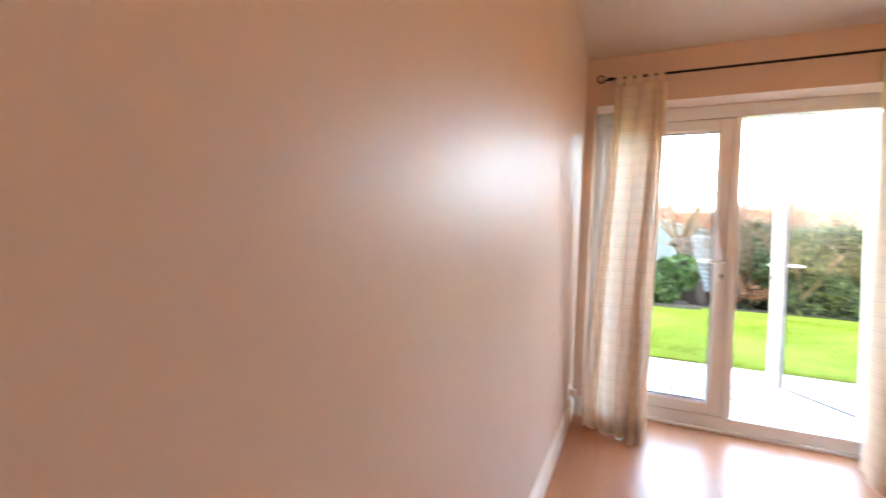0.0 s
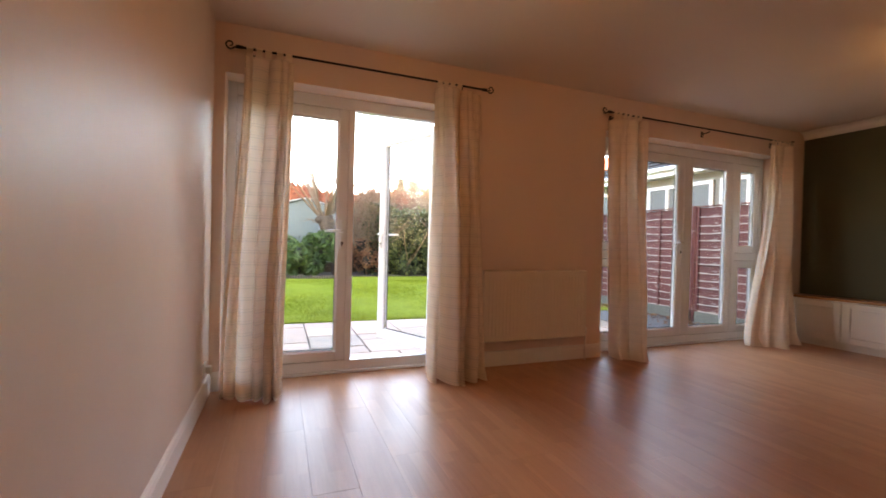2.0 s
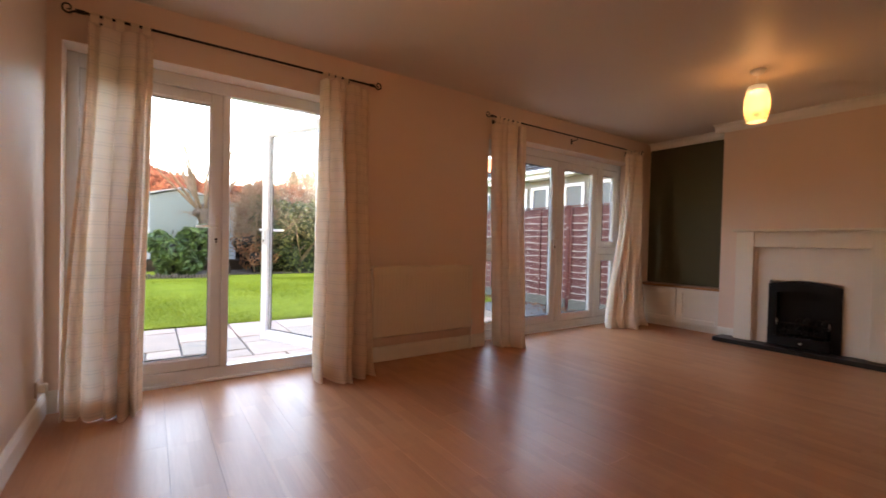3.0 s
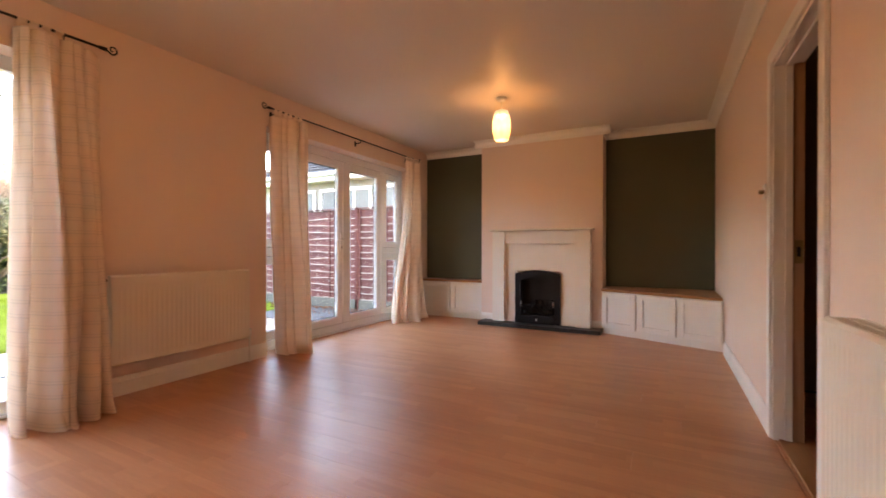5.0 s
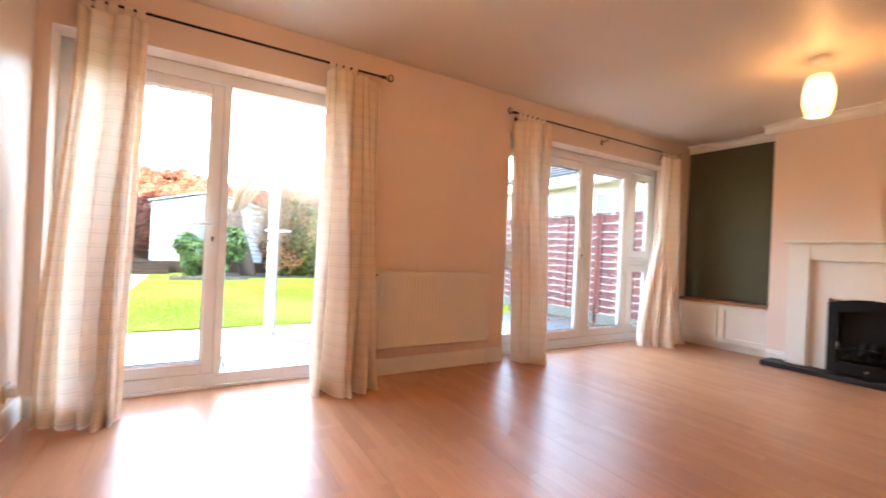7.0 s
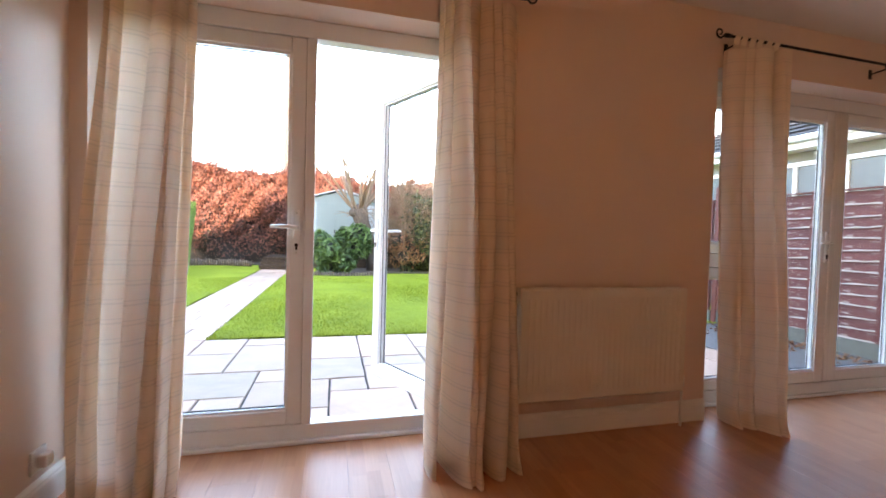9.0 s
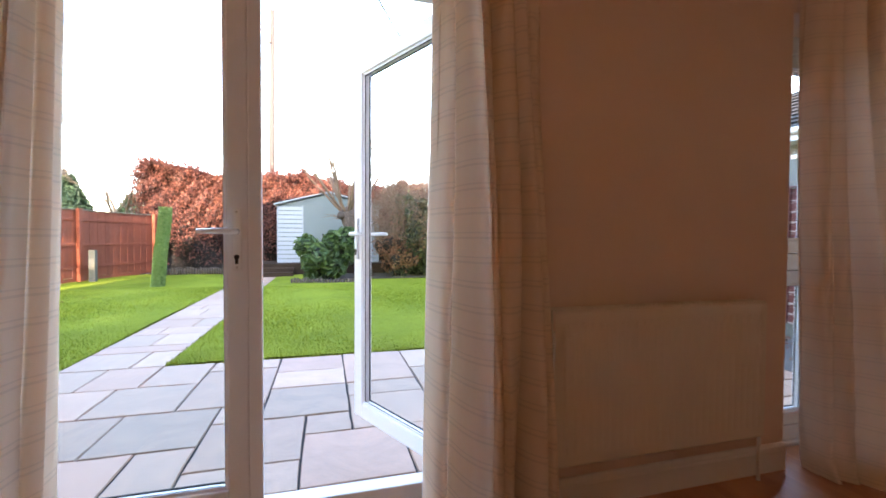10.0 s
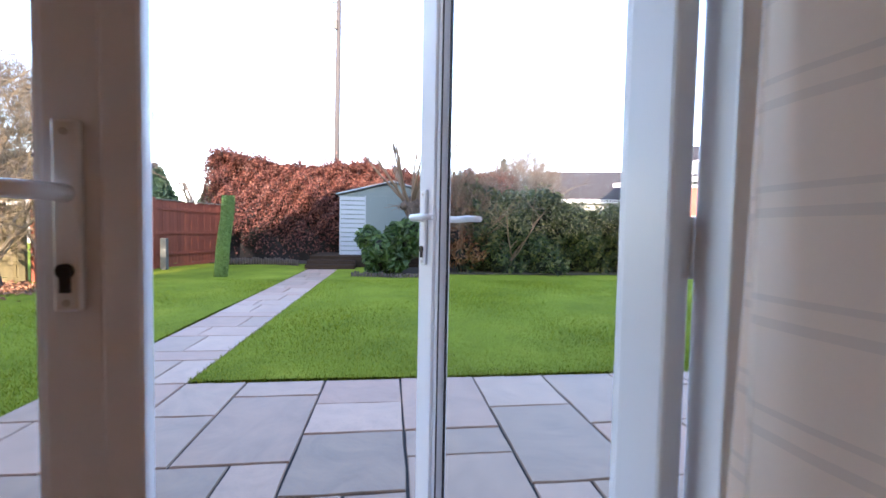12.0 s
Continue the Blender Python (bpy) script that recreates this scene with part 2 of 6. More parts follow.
M_EVERGREEN = leafy("conifer_needle", [(0.012, 0.028, 0.017), (0.026, 0.052, 0.028)], 0.6, 0.1)
M_DEADLEAF = leafy("fallen_leaf", [(0.12, 0.05, 0.03), (0.22, 0.10, 0.05), (0.30, 0.16, 0.09)], 0.7, 0.1)
M_BARK = painted("grey_brown_bark", (0.085, 0.062, 0.047), 0.9, 0.35, 0.7, 18)
M_TWIG = painted("grey_brown_twig", (0.095, 0.072, 0.054), 0.8, 0.3, 0.3, 20)
M_STRAW = painted("straw_coloured_twig", (0.145, 0.108, 0.066), 0.8, 0.35, 0.3, 20)
M_SHOOT = painted("ochre_pollard_shoot", (0.165, 0.110, 0.068), 0.7, 0.25, 0.2, 20)
M_POLE = painted("creosoted_pole", (0.050, 0.044, 0.042), 0.85, 0.3, 0.4, 6)
M_SHED = painted("pale_blue_grey_metal", (0.27, 0.31, 0.325), 0.55, 0.06, 0.05, 3)
M_SHEDDOOR = painted("sage_grey_shed_door", (0.135, 0.175, 0.172), 0.6, 0.08, 0.05, 3)
M_SOIL = painted("bare_soil", (0.045, 0.032, 0.022), 0.95, 0.4, 0.8, 10)
M_RENDER = painted("cream_render", (0.29, 0.275, 0.25), 0.85, 0.1, 0.3, 2)
M_BRICK = painted("far_red_brick", (0.34, 0.12, 0.08), 0.9, 0.25, 0.4, 8)
M_ROOFTILE = painted("brown_roof_tile", (0.032, 0.026, 0.025), 0.8, 0.3, 0.3, 9)
# base colour lightened to stand in for pale sky mirrored in the panes
M_FARWIN = Mat("far_window_sky_grey", (0.16, 0.175, 0.18), 0.2, spec=0.4).m


def glass():
    m = Mat("clear_glass")
    t, nodes = m.t, m.t.nodes
    tr, gl, fr, mx = m.n("BsdfTransparent"), m.n("BsdfGlossy", Roughness=0.0), m.n("LayerWeight", Blend=0.5), m.n("MixShader")
    tr.inputs[0].default_value = (0.97, 0.98, 0.975, 1)
    pw, ad = m.n("Math"), m.n("Math")
    pw.operation, ad.operation = "POWER", "MULTIPLY_ADD"
    pw.inputs[1].default_value, ad.inputs[1].default_value, ad.inputs[2].default_value = 5.0, 0.13, 0.005
    t.links.new(fr.outputs["Facing"], pw.inputs[0])
    t.links.new(pw.outputs[0], ad.inputs[0])
    t.links.new(ad.outputs[0], mx.inputs[0])
    t.links.new(tr.outputs[0], mx.inputs[1])
    t.links.new(gl.outputs[0], mx.inputs[2])
    t.links.new(mx.outputs[0], nodes["Material Output"].inputs[0])
    nodes.remove(m.b)
    return m.m


M_GLASS = glass()


def curtain_cloth(name, clear):
    m = Mat(name, (0.72, 0.62, 0.47), 0.85, spec=0.15)
    sep = m.n("SeparateXYZ")
    m.l(m.c, sep.inputs[0])

    def lines(period, centre, width):
        a = m.n("Math")
        a.operation = "DIVIDE"
        m.l(sep.outputs[2], a.inputs[0])
        a.inputs[1].default_value = period
        f = m.n("Math")
        f.operation = "FRACT"
        m.l(a.outputs[0], f.inputs[0])
        s = m.n("Math")
        s.operation = "SUBTRACT"
        m.l(f.outputs[0], s.inputs[0])
        s.inputs[1].default_value = centre
        b = m.n("Math")
        b.operation = "ABSOLUTE"
        m.l(s.outputs[0], b.inputs[0])
        g = m.n("Math")
        g.operation = "LESS_THAN"
        m.l(b.outputs[0], g.inputs[0])
        g.inputs[1].default_value = width
        return g.outputs[0]

    weave = m.noise(1.0, 2, 0.5, m.mapped((500, 500, 120)))
    col = m.mix(0.08, (0.92, 0.755, 0.595), weave, "MULTIPLY")
    col = m.mix(0.35, col, m.ramp(m.noise(3.0, 4, 0.5, m.mapped((6, 6, 0.5))), [(0.3, (0.86, 0.69, 0.53)), (0.7, (0.93, 0.78, 0.63))]))
    both = m.n("Math")
    both.operation = "MAXIMUM"
    m.l(lines(0.076, 0.30, 0.045), both.inputs[0])
    m.l(lines(0.076, 0.52, 0.030), both.inputs[1])
    fade = m.n("Math")
    fade.operation = "MULTIPLY"
    fade.inputs[1].default_value = 0.42
    m.l(both.outputs[0], fade.inputs[0])
    banded = m.mix(fade.outputs[0], col, (0.44, 0.37, 0.29))
    m.base(m.mix(0.30, col, banded)).bump(weave, 0.15, 0.001)
    tr = m.n("BsdfTranslucent")
    m.l(m.mix(0.22, banded, (0.97, 0.92, 0.84)), tr.inputs[0])
    mx = m.n("MixShader")
    mx.inputs[0].default_value = clear
    m.l(m.b.outputs[0], mx.inputs[1])
    m.l(tr.outputs[0], mx.inputs[2])
    m.l(mx.outputs[0], m.t.nodes["Material Output"].inputs[0])
    return m.m


M_CURTAIN = curtain_cloth("cream_woven_curtain", 0.41)
M_LINED = curtain_cloth("cream_lined_curtain", 0.10)


def lit_shade():
    m = Mat("glowing_opal_glass", (0.5, 0.42, 0.30), 0.3)
    sep = m.n("SeparateXYZ")
    m.l(m.c, sep.inputs[0])
    mr = m.n("MapRange")
    mr.inputs["From Min"].default_value, mr.inputs["From Max"].default_value = -0.15, 0.15
    m.l(sep.outputs[2], mr.inputs["Value"])
    m.b.inputs["Emission Strength"].default_value = 0.030
    m.l(m.ramp(mr.outputs[0], [(0.0, (1.0, 0.80, 0.46)), (0.22, (1.0, 0.58, 0.22)), (0.50, (1.0, 0.78, 0.44)), (0.8, (1.0, 0.92, 0.70)), (1.0, (1.0, 0.76, 0.42))]), m.b.inputs["Emission Color"])
    tr, mx = m.n("BsdfTransparent"), m.n("MixShader")
    tr.inputs[0].default_value = (1.0, 0.86, 0.66, 1)
    mx.inputs[0].default_value = 0.34
    m.l(m.b.outputs[0], mx.inputs[1])
    m.l(tr.outputs[0], mx.inputs[2])
    m.l(mx.outputs[0], m.t.nodes["Material Output"].inputs[0])
    return m.m


M_SHADE = lit_shade()


# ---------------------------------------------------------------- mesh helpers
def mesh_of(bm, name, material, smooth=False):
    me = bpy.data.meshes.new(name)
    bm.to_mesh(me)
    bm.free()
    me.materials.append(material)
    if smooth:
        for p in me.polygons:
            p.use_smooth = True
    return me


def part(name, bm, material, parent, label="", smooth=False):
    """Links a bmesh as one mesh object under a thing or a part."""
    ob = new(name, mesh_of(bm, name, material, smooth))
    if parent is not None:
        ob.parent = parent
        # bmeshes are drawn in world metres under things that stand at the origin of their own base
        ob.matrix_parent_inverse = parent.matrix_world.inverted()
    if label:
        tagged(ob, label)
    return ob


def thing(name, label, category, group="", kind="", at=(0, 0, 0)):
    ob = new(name)
    ob.empty_display_size = 0.1
    ob.location = at
    ob.matrix_world = Matrix.Translation(at)
    return tagged(ob, label, category, group, kind)


def solid(name, bm, material, label, category, kind="", smooth=False, group=""):
    return tagged(new(name, mesh_of(bm, name, material, smooth)), label, category, group, kind)


def add_box(bm, a, b, bevel=0.0, rot=None, pivot=None):
    res = bmesh.ops.create_cube(bm, size=1)
    vs = res["verts"]
    for v in vs:
        v.co = Vector([(a[i] + b[i]) / 2 + v.co[i] * (b[i] - a[i]) for i in range(3)])
    if bevel:
        es = list({e for v in vs for e in v.link_edges})
        r = bmesh.ops.bevel(bm, geom=es, offset=bevel, segments=2, profile=0.6, affect="EDGES")
        vs = list({v for f in r["faces"] for v in f.verts} | {v for v in vs if v.is_valid})
    if rot is not None:
        bmesh.ops.rotate(bm, verts=vs, cent=pivot or Vector(), matrix=rot)
    return vs


def box(a, b, bevel=0.0):
    bm = bmesh.new()
    add_box(bm, a, b, bevel)
    return bm


def sweep(bm, pts, radius, sides=8, caps=True):
    """A round bar along points; radius is a number or one for each point."""
    pts = [Vector(p) for p in pts]
    rad = radius if isinstance(radius, (list, tuple)) else [radius] * len(pts)
    rings, up = [], Vector((0.123, 0.31, 0.94)).normalized()
    for i, p in enumerate(pts):
        d = (pts[min(i + 1, len(pts) - 1)] - pts[max(i - 1, 0)]).normalized()
        u = d.cross(up)
        if u.length < 1e-4:
            u = d.cross(Vector((1, 0, 0)))
        u.normalize()
        w = d.cross(u)
        rings.append([bm.verts.new(p + (u * math.cos(k * math.tau / sides) + w * math.sin(k * math.tau / sides)) * rad[i]) for k in range(sides)])
    for r0, r1 in zip(rings, rings[1:]):
        for k in range(sides):
            bm.faces.new((r0[k], r0[(k + 1) % sides], r1[(k + 1) % sides], r1[k]))
    if caps:
        bm.faces.new(rings[0][::-1])
        bm.faces.new(rings[-1])
    return bm


def lathe(profile, centre, sides=32):
    bm = bmesh.new()
    c = Vector(centre)
    rings = [[bm.verts.new(c + Vector((r * math.cos(k * math.tau / sides), r * math.sin(k * math.tau / sides), z))) for k in range(sides)] for r, z in profile]
    for r0, r1 in zip(rings, rings[1:]):
        for k in range(sides):
            bm.faces.new((r0[k], r0[(k + 1) % sides], r1[(k + 1) % sides], r1[k]))
    return bm


def extrude_profile(profile, start, end, inward):
    """A moulding: profile of (out from wall, height) run from start to end on a wall whose room side is inward."""
    bm = bmesh.new()
    s, e, n = Vector(start), Vector(end), Vector(inward)
    a = [bm.verts.new(s + n * o + Vector((0, 0, h))) for o, h in profile]
    b = [bm.verts.new(e + n * o + Vector((0, 0, h))) for o, h in profile]
    k = len(profile)
    for i in range(k):
        bm.faces.new((a[i], a[(i + 1) % k], b[(i + 1) % k], b[i]))
    bm.faces.new(a[::-1])
    bm.faces.new(b)
    bmesh.ops.recalc_face_normals(bm, faces=bm.faces)
    return bm


def from_arrays(name, verts, faces, material, smooth=False):
    me = bpy.data.meshes.new(name)
    me.from_pydata(verts.tolist() if hasattr(verts, "tolist") else verts, [], faces.tolist() if hasattr(faces, "tolist") else faces)
    me.materials.append(material)
    if smooth:
        for p in me.polygons:
            p.use_smooth = True
    return me


# ---------------------------------------------------------------- the room
XL, YR, YW, H = 0.245, -0.49, 3.30, 2.47       # left wall, back wall, garden wall, ceiling
XC, XA = 6.20, 6.52                            # chimney breast face, alcove back
YC0, YC1 = 0.68, 2.25                          # chimney breast, across
WT = 0.30                                      # outer wall
D1 = (0.31, 2.03, 2.14)                        # first garden door opening: x0, x1, top
D2 = (3.52, 6.06, 2.14)                        # second garden door opening
YF = 3.47                                      # room side of the door frames

def wall(name, boxes, material, label):
    bm = bmesh.new()
    for a, b in boxes:
        add_box(bm, a, b)
    return solid(name, bm, material, label, "wall", "structure")


def pierced_wall(name, x0, x1, y0, y1, z0, z1, openings, material, label):
    """One wall along x with openings (x0, x1, top) that reach its foot."""
    xs = sorted({x0, x1} | {v for o in openings for v in o[:2]})
    zs = sorted({z0, z1} | {o[2] for o in openings})
    bm = bmesh.new()
    made = {}

    def at(i, j, y):
        if (i, j, y) not in made:
            made[(i, j, y)] = bm.verts.new((xs[i], y, zs[j]))
        return made[(i, j, y)]

    def full(i, j):
        if not (0 <= i < len(xs) - 1 and 0 <= j < len(zs) - 1):
            return False
        mx, mz = (xs[i] + xs[i + 1]) / 2, (zs[j] + zs[j + 1]) / 2
        return not any(a < mx < b and mz < t for a, b, t in openings)

    for i in range(len(xs) - 1):
        for j in range(len(zs) - 1):
            if not full(i, j):
                continue
            for y in (y0, y1):
                bm.faces.new((at(i, j, y), at(i + 1, j, y), at(i + 1, j + 1, y), at(i, j + 1, y)))
            for (di, dj), (a, b) in (((-1, 0), ((i, j), (i, j + 1))), ((1, 0), ((i + 1, j), (i + 1, j + 1))), ((0, -1), ((i, j), (i + 1, j))), ((0, 1), ((i, j + 1), (i + 1, j + 1)))):
                if not full(i + di, j + dj):
                    bm.faces.new((at(*a, y0), at(*b, y0), at(*b, y1), at(*a, y1)))
    bmesh.ops.recalc_face_normals(bm, faces=bm.faces)
    return solid(name, bm, material, label, "wall", "structure")


pierced_wall("wall_garden", XL - WT, XA + 0.3, YW, YW + WT, -0.15, H + 0.1, (D1, D2), M_WALL, "cream painted garden wall with two door openings")
wall("wall_left", [((XL - WT, -0.8, -0.15), (XL, YW, H + 0.1))], M_SILK, "cream silk painted plain side wall")
DX0, DX1, DZ = 2.80, 3.617, 1.99               # doorway to the hall
pierced_wall("wall_back", XL, XA + 0.3, YR - 0.12, YR, -0.15, H + 0.1, ((DX0, DX1, DZ),), M_WALL, "cream painted wall with a doorway to the hall")
wall("wall_alcove", [((XA, YR, -0.15), (XA + 0.3, YW, H + 0.1))], M_GREEN, "dark olive green painted alcove wall")
wall("chimney_breast", [((XC, YC0, 0), (XA, YC1, H))], M_WALL, "cream painted chimney breast between two alcoves")
solid("ceiling", box((XL - WT, -2.6, H), (XA + 0.3, YW + WT - 0.02, H + 0.12)), M_CEIL, "off-white painted flat plaster ceiling", "ceiling", "structure")
# unseen upper floor and roof of the house, sized to shade terrace, lawn and hedge
wall("wall_upper", [((-6.0, 3.35, H + 0.12), (XA + 0.4, 3.60, 5.1)), ((-6.0, -4.0, H + 0.12), (-5.7, 3.35, 5.1)), ((XA + 0.1, -4.0, H + 0.12), (XA + 0.4, 3.35, 5.1)),
                    ((-6.0, 3.35, -0.15), (XL - WT, 3.60, H + 0.12))], M_BRICK, "unseen plain red brick upper wall of the house, added for its shadow")
bm = bmesh.new()
v = [bm.verts.new(p) for p in ((-6.3, 3.95, 5.1), (7.2, 3.95, 5.1), (7.2, -0.2, 8.5), (-3.7, -0.2, 8.5), (7.2, -4.4, 5.1), (-6.3, -4.4, 5.1))]
for f in ((0, 1, 2, 3), (3, 2, 4, 5), (0, 3, 5), (1, 4, 2), (0, 5, 4, 1)):
    bm.faces.new([v[i] for i in f])
solid("roof", bm, M_ROOFTILE, "unseen brown tiled pitched roof of the house, shaped for its shadow", "roof", "structure")

# hall behind the doorway, its dimness put into the wall colour
wall("wall_hall", [((2.3, -2.2, -0.15), (2.4, YR - 0.12, H)), ((4.7, -2.2, -0.15), (4.8, YR - 0.12, H)), ((2.3, -2.3, -0.15), (4.8, -2.2, H))], M_DARK, "hall walls coloured dark for the unlit hall")

# mouldings
SKIRT = [(0.0, 0.0), (0.016, 0.0), (0.016, 0.095), (0.012, 0.105), (0.012, 0.112), (0.006, 0.125), (0.0, 0.128)]
COVE = [(0.0, -0.090), (0.010, -0.090), (0.012, -0.078)] + [(0.012 + 0.068 * (1 - math.cos(a)), -0.078 + 0.066 * math.sin(a)) for a in (0.3, 0.6, 0.9, 1.2, math.pi / 2)] + [(0.088, -0.010), (0.088, 0.0), (0.0, 0.0)]
runs = [("baseboard", (XL, YR, 0), (XL, YW, 0), (1, 0, 0)), ("baseboard", (XL, YR, 0), (DX0 - 0.06, YR, 0), (0, 1, 0)), ("baseboard", (DX1 + 0.06, YR, 0), (5.60, YR, 0), (0, 1, 0)),
        ("baseboard", (D1[1], YW, 0), (D2[0], YW, 0), (0, -1, 0)), ("baseboard", (XL, YW, 0), (D1[0], YW, 0), (0, -1, 0)), ("baseboard", (D2[1], YW, 0), (6.30, YW, 0), (0, -1, 0)),
        ("baseboard", (XC, YC0, 0), (XC, 0.80, 0), (-1, 0, 0)), ("baseboard", (XC, 2.07, 0), (XC, YC1, 0), (-1, 0, 0))]
for name, s, e, n in runs:
    solid(name, extrude_profile(SKIRT, s, e, n), M_TRIM, "white gloss painted skirting board", "skirting", "structure")
for s, e, n in (((XL, YR), (XA, YR), (0, 1, 0)), ((XA, YR), (XA, YC0), (-1, 0, 0)),
                ((XA, YC1), (XA, YW), (-1, 0, 0)), ((XC, YC0 - 0.088), (XC, YC1 + 0.088), (-1, 0, 0)), ((XC, YC0), (XA, YC0), (0, -1, 0)), ((XC, YC1), (XA, YC1), (0, 1, 0))):
    solid("trim", extrude_profile(COVE, (*s, H), (*e, H), n), M_TRIM, "white plaster coving along the ceiling", "coving", "structure")

# hall doorway: lining, architrave, stops, open leaf
door_3 = thing("door_3", "white painted door lining with the leaf standing open into the hall", "doorway", kind="structure")
part("lining", box((DX1 - 0.028, YR - 0.125, 0), (DX1 - 0.0005, YR + 0.003, DZ)), M_TRIM, door_3)
part("lining", box((DX0 + 0.0005, YR - 0.125, 0), (DX0 + 0.028, YR + 0.003, DZ)), M_TRIM, door_3)
part("lining", box((DX0 + 0.0005, YR - 0.125, DZ - 0.028), (DX1 - 0.0005, YR + 0.003, DZ - 0.0005)), M_TRIM, door_3)
part("door_stop", box((DX1 - 0.042, YR - 0.075, 0), (DX1 - 0.028, YR - 0.045, DZ - 0.03)), M_TRIM, door_3)
part("door_stop", box((DX0 + 0.03, YR - 0.075, DZ - 0.042), (DX1 - 0.03, YR - 0.045, DZ - 0.028)), M_TRIM, door_3)
for a, b in (((DX1 - 0.012, YR, 0), (DX1 + 0.058, YR + 0.018, DZ + 0.058)), ((DX0 - 0.058, YR, 0), (DX0 + 0.012, YR + 0.018, DZ + 0.058)), ((DX0 + 0.014, YR, DZ - 0.012), (DX1 - 0.014, YR + 0.0175, DZ + 0.058))):
    part("architrave", box(a, b, 0.005), M_TRIM, door_3)
bm = bmesh.new()
add_box(bm, (0, -0.04, 0.008), (0.76, 0, 1.975), 0.002)
bmesh.ops.rotate(bm, verts=bm.verts, cent=(0, 0, 0), matrix=Matrix.Rotation(radians(-96), 3, "Z"))
bmesh.ops.translate(bm, verts=bm.verts, vec=(DX0 + 0.02, YR - 0.135, 0))
leaf = part("door_leaf", bm, M_DOORWOOD, door_3, "stained wooden door leaf")
part("rebate_strip", box((DX1 - 0.0315, YR - 0.124, 0.011), (DX1 - 0.0282, YR - 0.0755, DZ - 0.03)), M_DOORWOOD, door_3, "tan strip over the rebate of the lining")
strike = part("strike_plate", box((DX1 - 0.035, YR - 0.118, 0.93), (DX1 - 0.0318, YR - 0.082, 1.05), 0.001), M_BRASS, door_3, "dark bronze strike plate")
# thin dark plate in place of the shade in a latch hole
part("latch_hole_shade", box((DX1 - 0.0356, YR - 0.108, 0.965), (DX1 - 0.0351, YR - 0.092, 1.015)), M_DARKHOLE, strike)
solid("threshold", box((DX0, YR - 0.125, 0.0), (DX1, YR - 0.02, 0.010), 0.003), M_OAK, "worn wooden threshold strip in the doorway", "threshold", "structure")


# ---------------------------------------------------------------- garden doors
def frame_bars(x0, x1, z0, z1, w, y0, y1, bevel=0.006):
    """Two stiles and two rails of a rectangular frame, each a bmesh."""
    yield box((x0, y0, z0), (x0 + w, y1, z1), bevel)
    yield box((x1 - w, y0, z0), (x1, y1, z1), bevel)
    yield box((x0 + w, y0, z1 - w), (x1 - w, y1, z1), bevel)
    yield box((x0 + w, y0, z0), (x1 - w, y1, z0 + w), bevel)


def moved(bm, m):
    if m is not None:
        bm.transform(m)
    return bm


def lever_handle(parent, x, y, z, side, out, m=None):
    """Backplate with a lever to one side and a key cylinder below; out is -1 to the room, 1 to the garden."""
    bm = bmesh.new()
    add_box(bm, (x - 0.015, min(y, y + out * 0.011), z - 0.138), (x + 0.015, max(y, y + out * 0.011), z + 0.085), 0.005)
    plate = part("handle_plate", moved(bm, m), M_WHITE_METAL, parent, "white handle plate", True)
    bm = bmesh.new()
    pts = [(x, y + out * 0.008, z), (x, y + out * 0.042, z), (x + side * 0.012, y + out * 0.052, z), (x + side * 0.06, y + out * 0.052, z + 0.002), (x + side * 0.118, y + out * 0.050, z)]
    sweep(bm, pts, [0.011, 0.010, 0.0105, 0.010, 0.008], 10)
    part("lever", moved(bm, m), M_WHITE_METAL, plate, "", True)
    bm = bmesh.new()
    sweep(bm, [(x, y + out * 0.009, z - 0.090), (x, y + out * 0.016, z - 0.090)], 0.009, 12)
    add_box(bm, (x - 0.005, min(y + out * 0.009, y + out * 0.0155), z - 0.115), (x + 0.005, max(y + out * 0.009, y + out * 0.0155), z - 0.090))
    part("lock_cylinder", moved(bm, m), M_DARKHOLE, plate, "dark key cylinder")
    for dz in (0.07, -0.127):
        bm = bmesh.new()
        sweep(bm, [(x, y + out * 0.010, z + dz), (x, y + out * 0.0125, z + dz)], 0.0045, 8)
        part("screw", moved(bm, m), M_CHROME, plate)


def glazing(parent, x0, x1, z0, z1, y, m=None):
    """Sealed pane with its black gaskets on both faces."""
    g = part("glass", moved(box((x0 - 0.008, y - 0.012, z0 - 0.008), (x1 + 0.008, y + 0.012, z1 + 0.008)), m), M_GLASS, parent, "clear double glazed pane")
    g.visible_shadow = False
    for yy in (y - 0.017, y + 0.0125):
        bm = bmesh.new()
        for a, b in (((x0, z0), (x0 + 0.007, z1)), ((x1 - 0.007, z0), (x1, z1)), ((x0 + 0.007, z1 - 0.007), (x1 - 0.007, z1)), ((x0 + 0.007, z0), (x1 - 0.007, z0 + 0.007))):
            add_box(bm, (a[0], yy, a[1]), (b[0], yy + 0.0045, b[1]))
        part("gasket", moved(bm, m), M_GASKET, parent, "black rubber gasket")


def sash(door, x0, x1, z0, z1, y, m=None, w=0.082):
    """An opening leaf: four bars with inner beads, a pane and its gaskets."""
    first = None
    for bm in frame_bars(x0, x1, z0, z1, w, y, y + 0.062, 0.007):
        ob = part("sash_bar", moved(bm, m), M_UPVC, door)
        first = first or ob
    for bm in frame_bars(x0 + w - 0.004, x1 - w + 0.004, z0 + w - 0.004, z1 - w + 0.004, 0.016, y + 0.010, y + 0.0145, 0.002):
        part("glazing_bead", moved(bm, m), M_UPVC, door)
    glazing(door, x0 + w + 0.006, x1 - w - 0.006, z0 + w + 0.006, z1 - w - 0.006, y + 0.031, m)
    return first


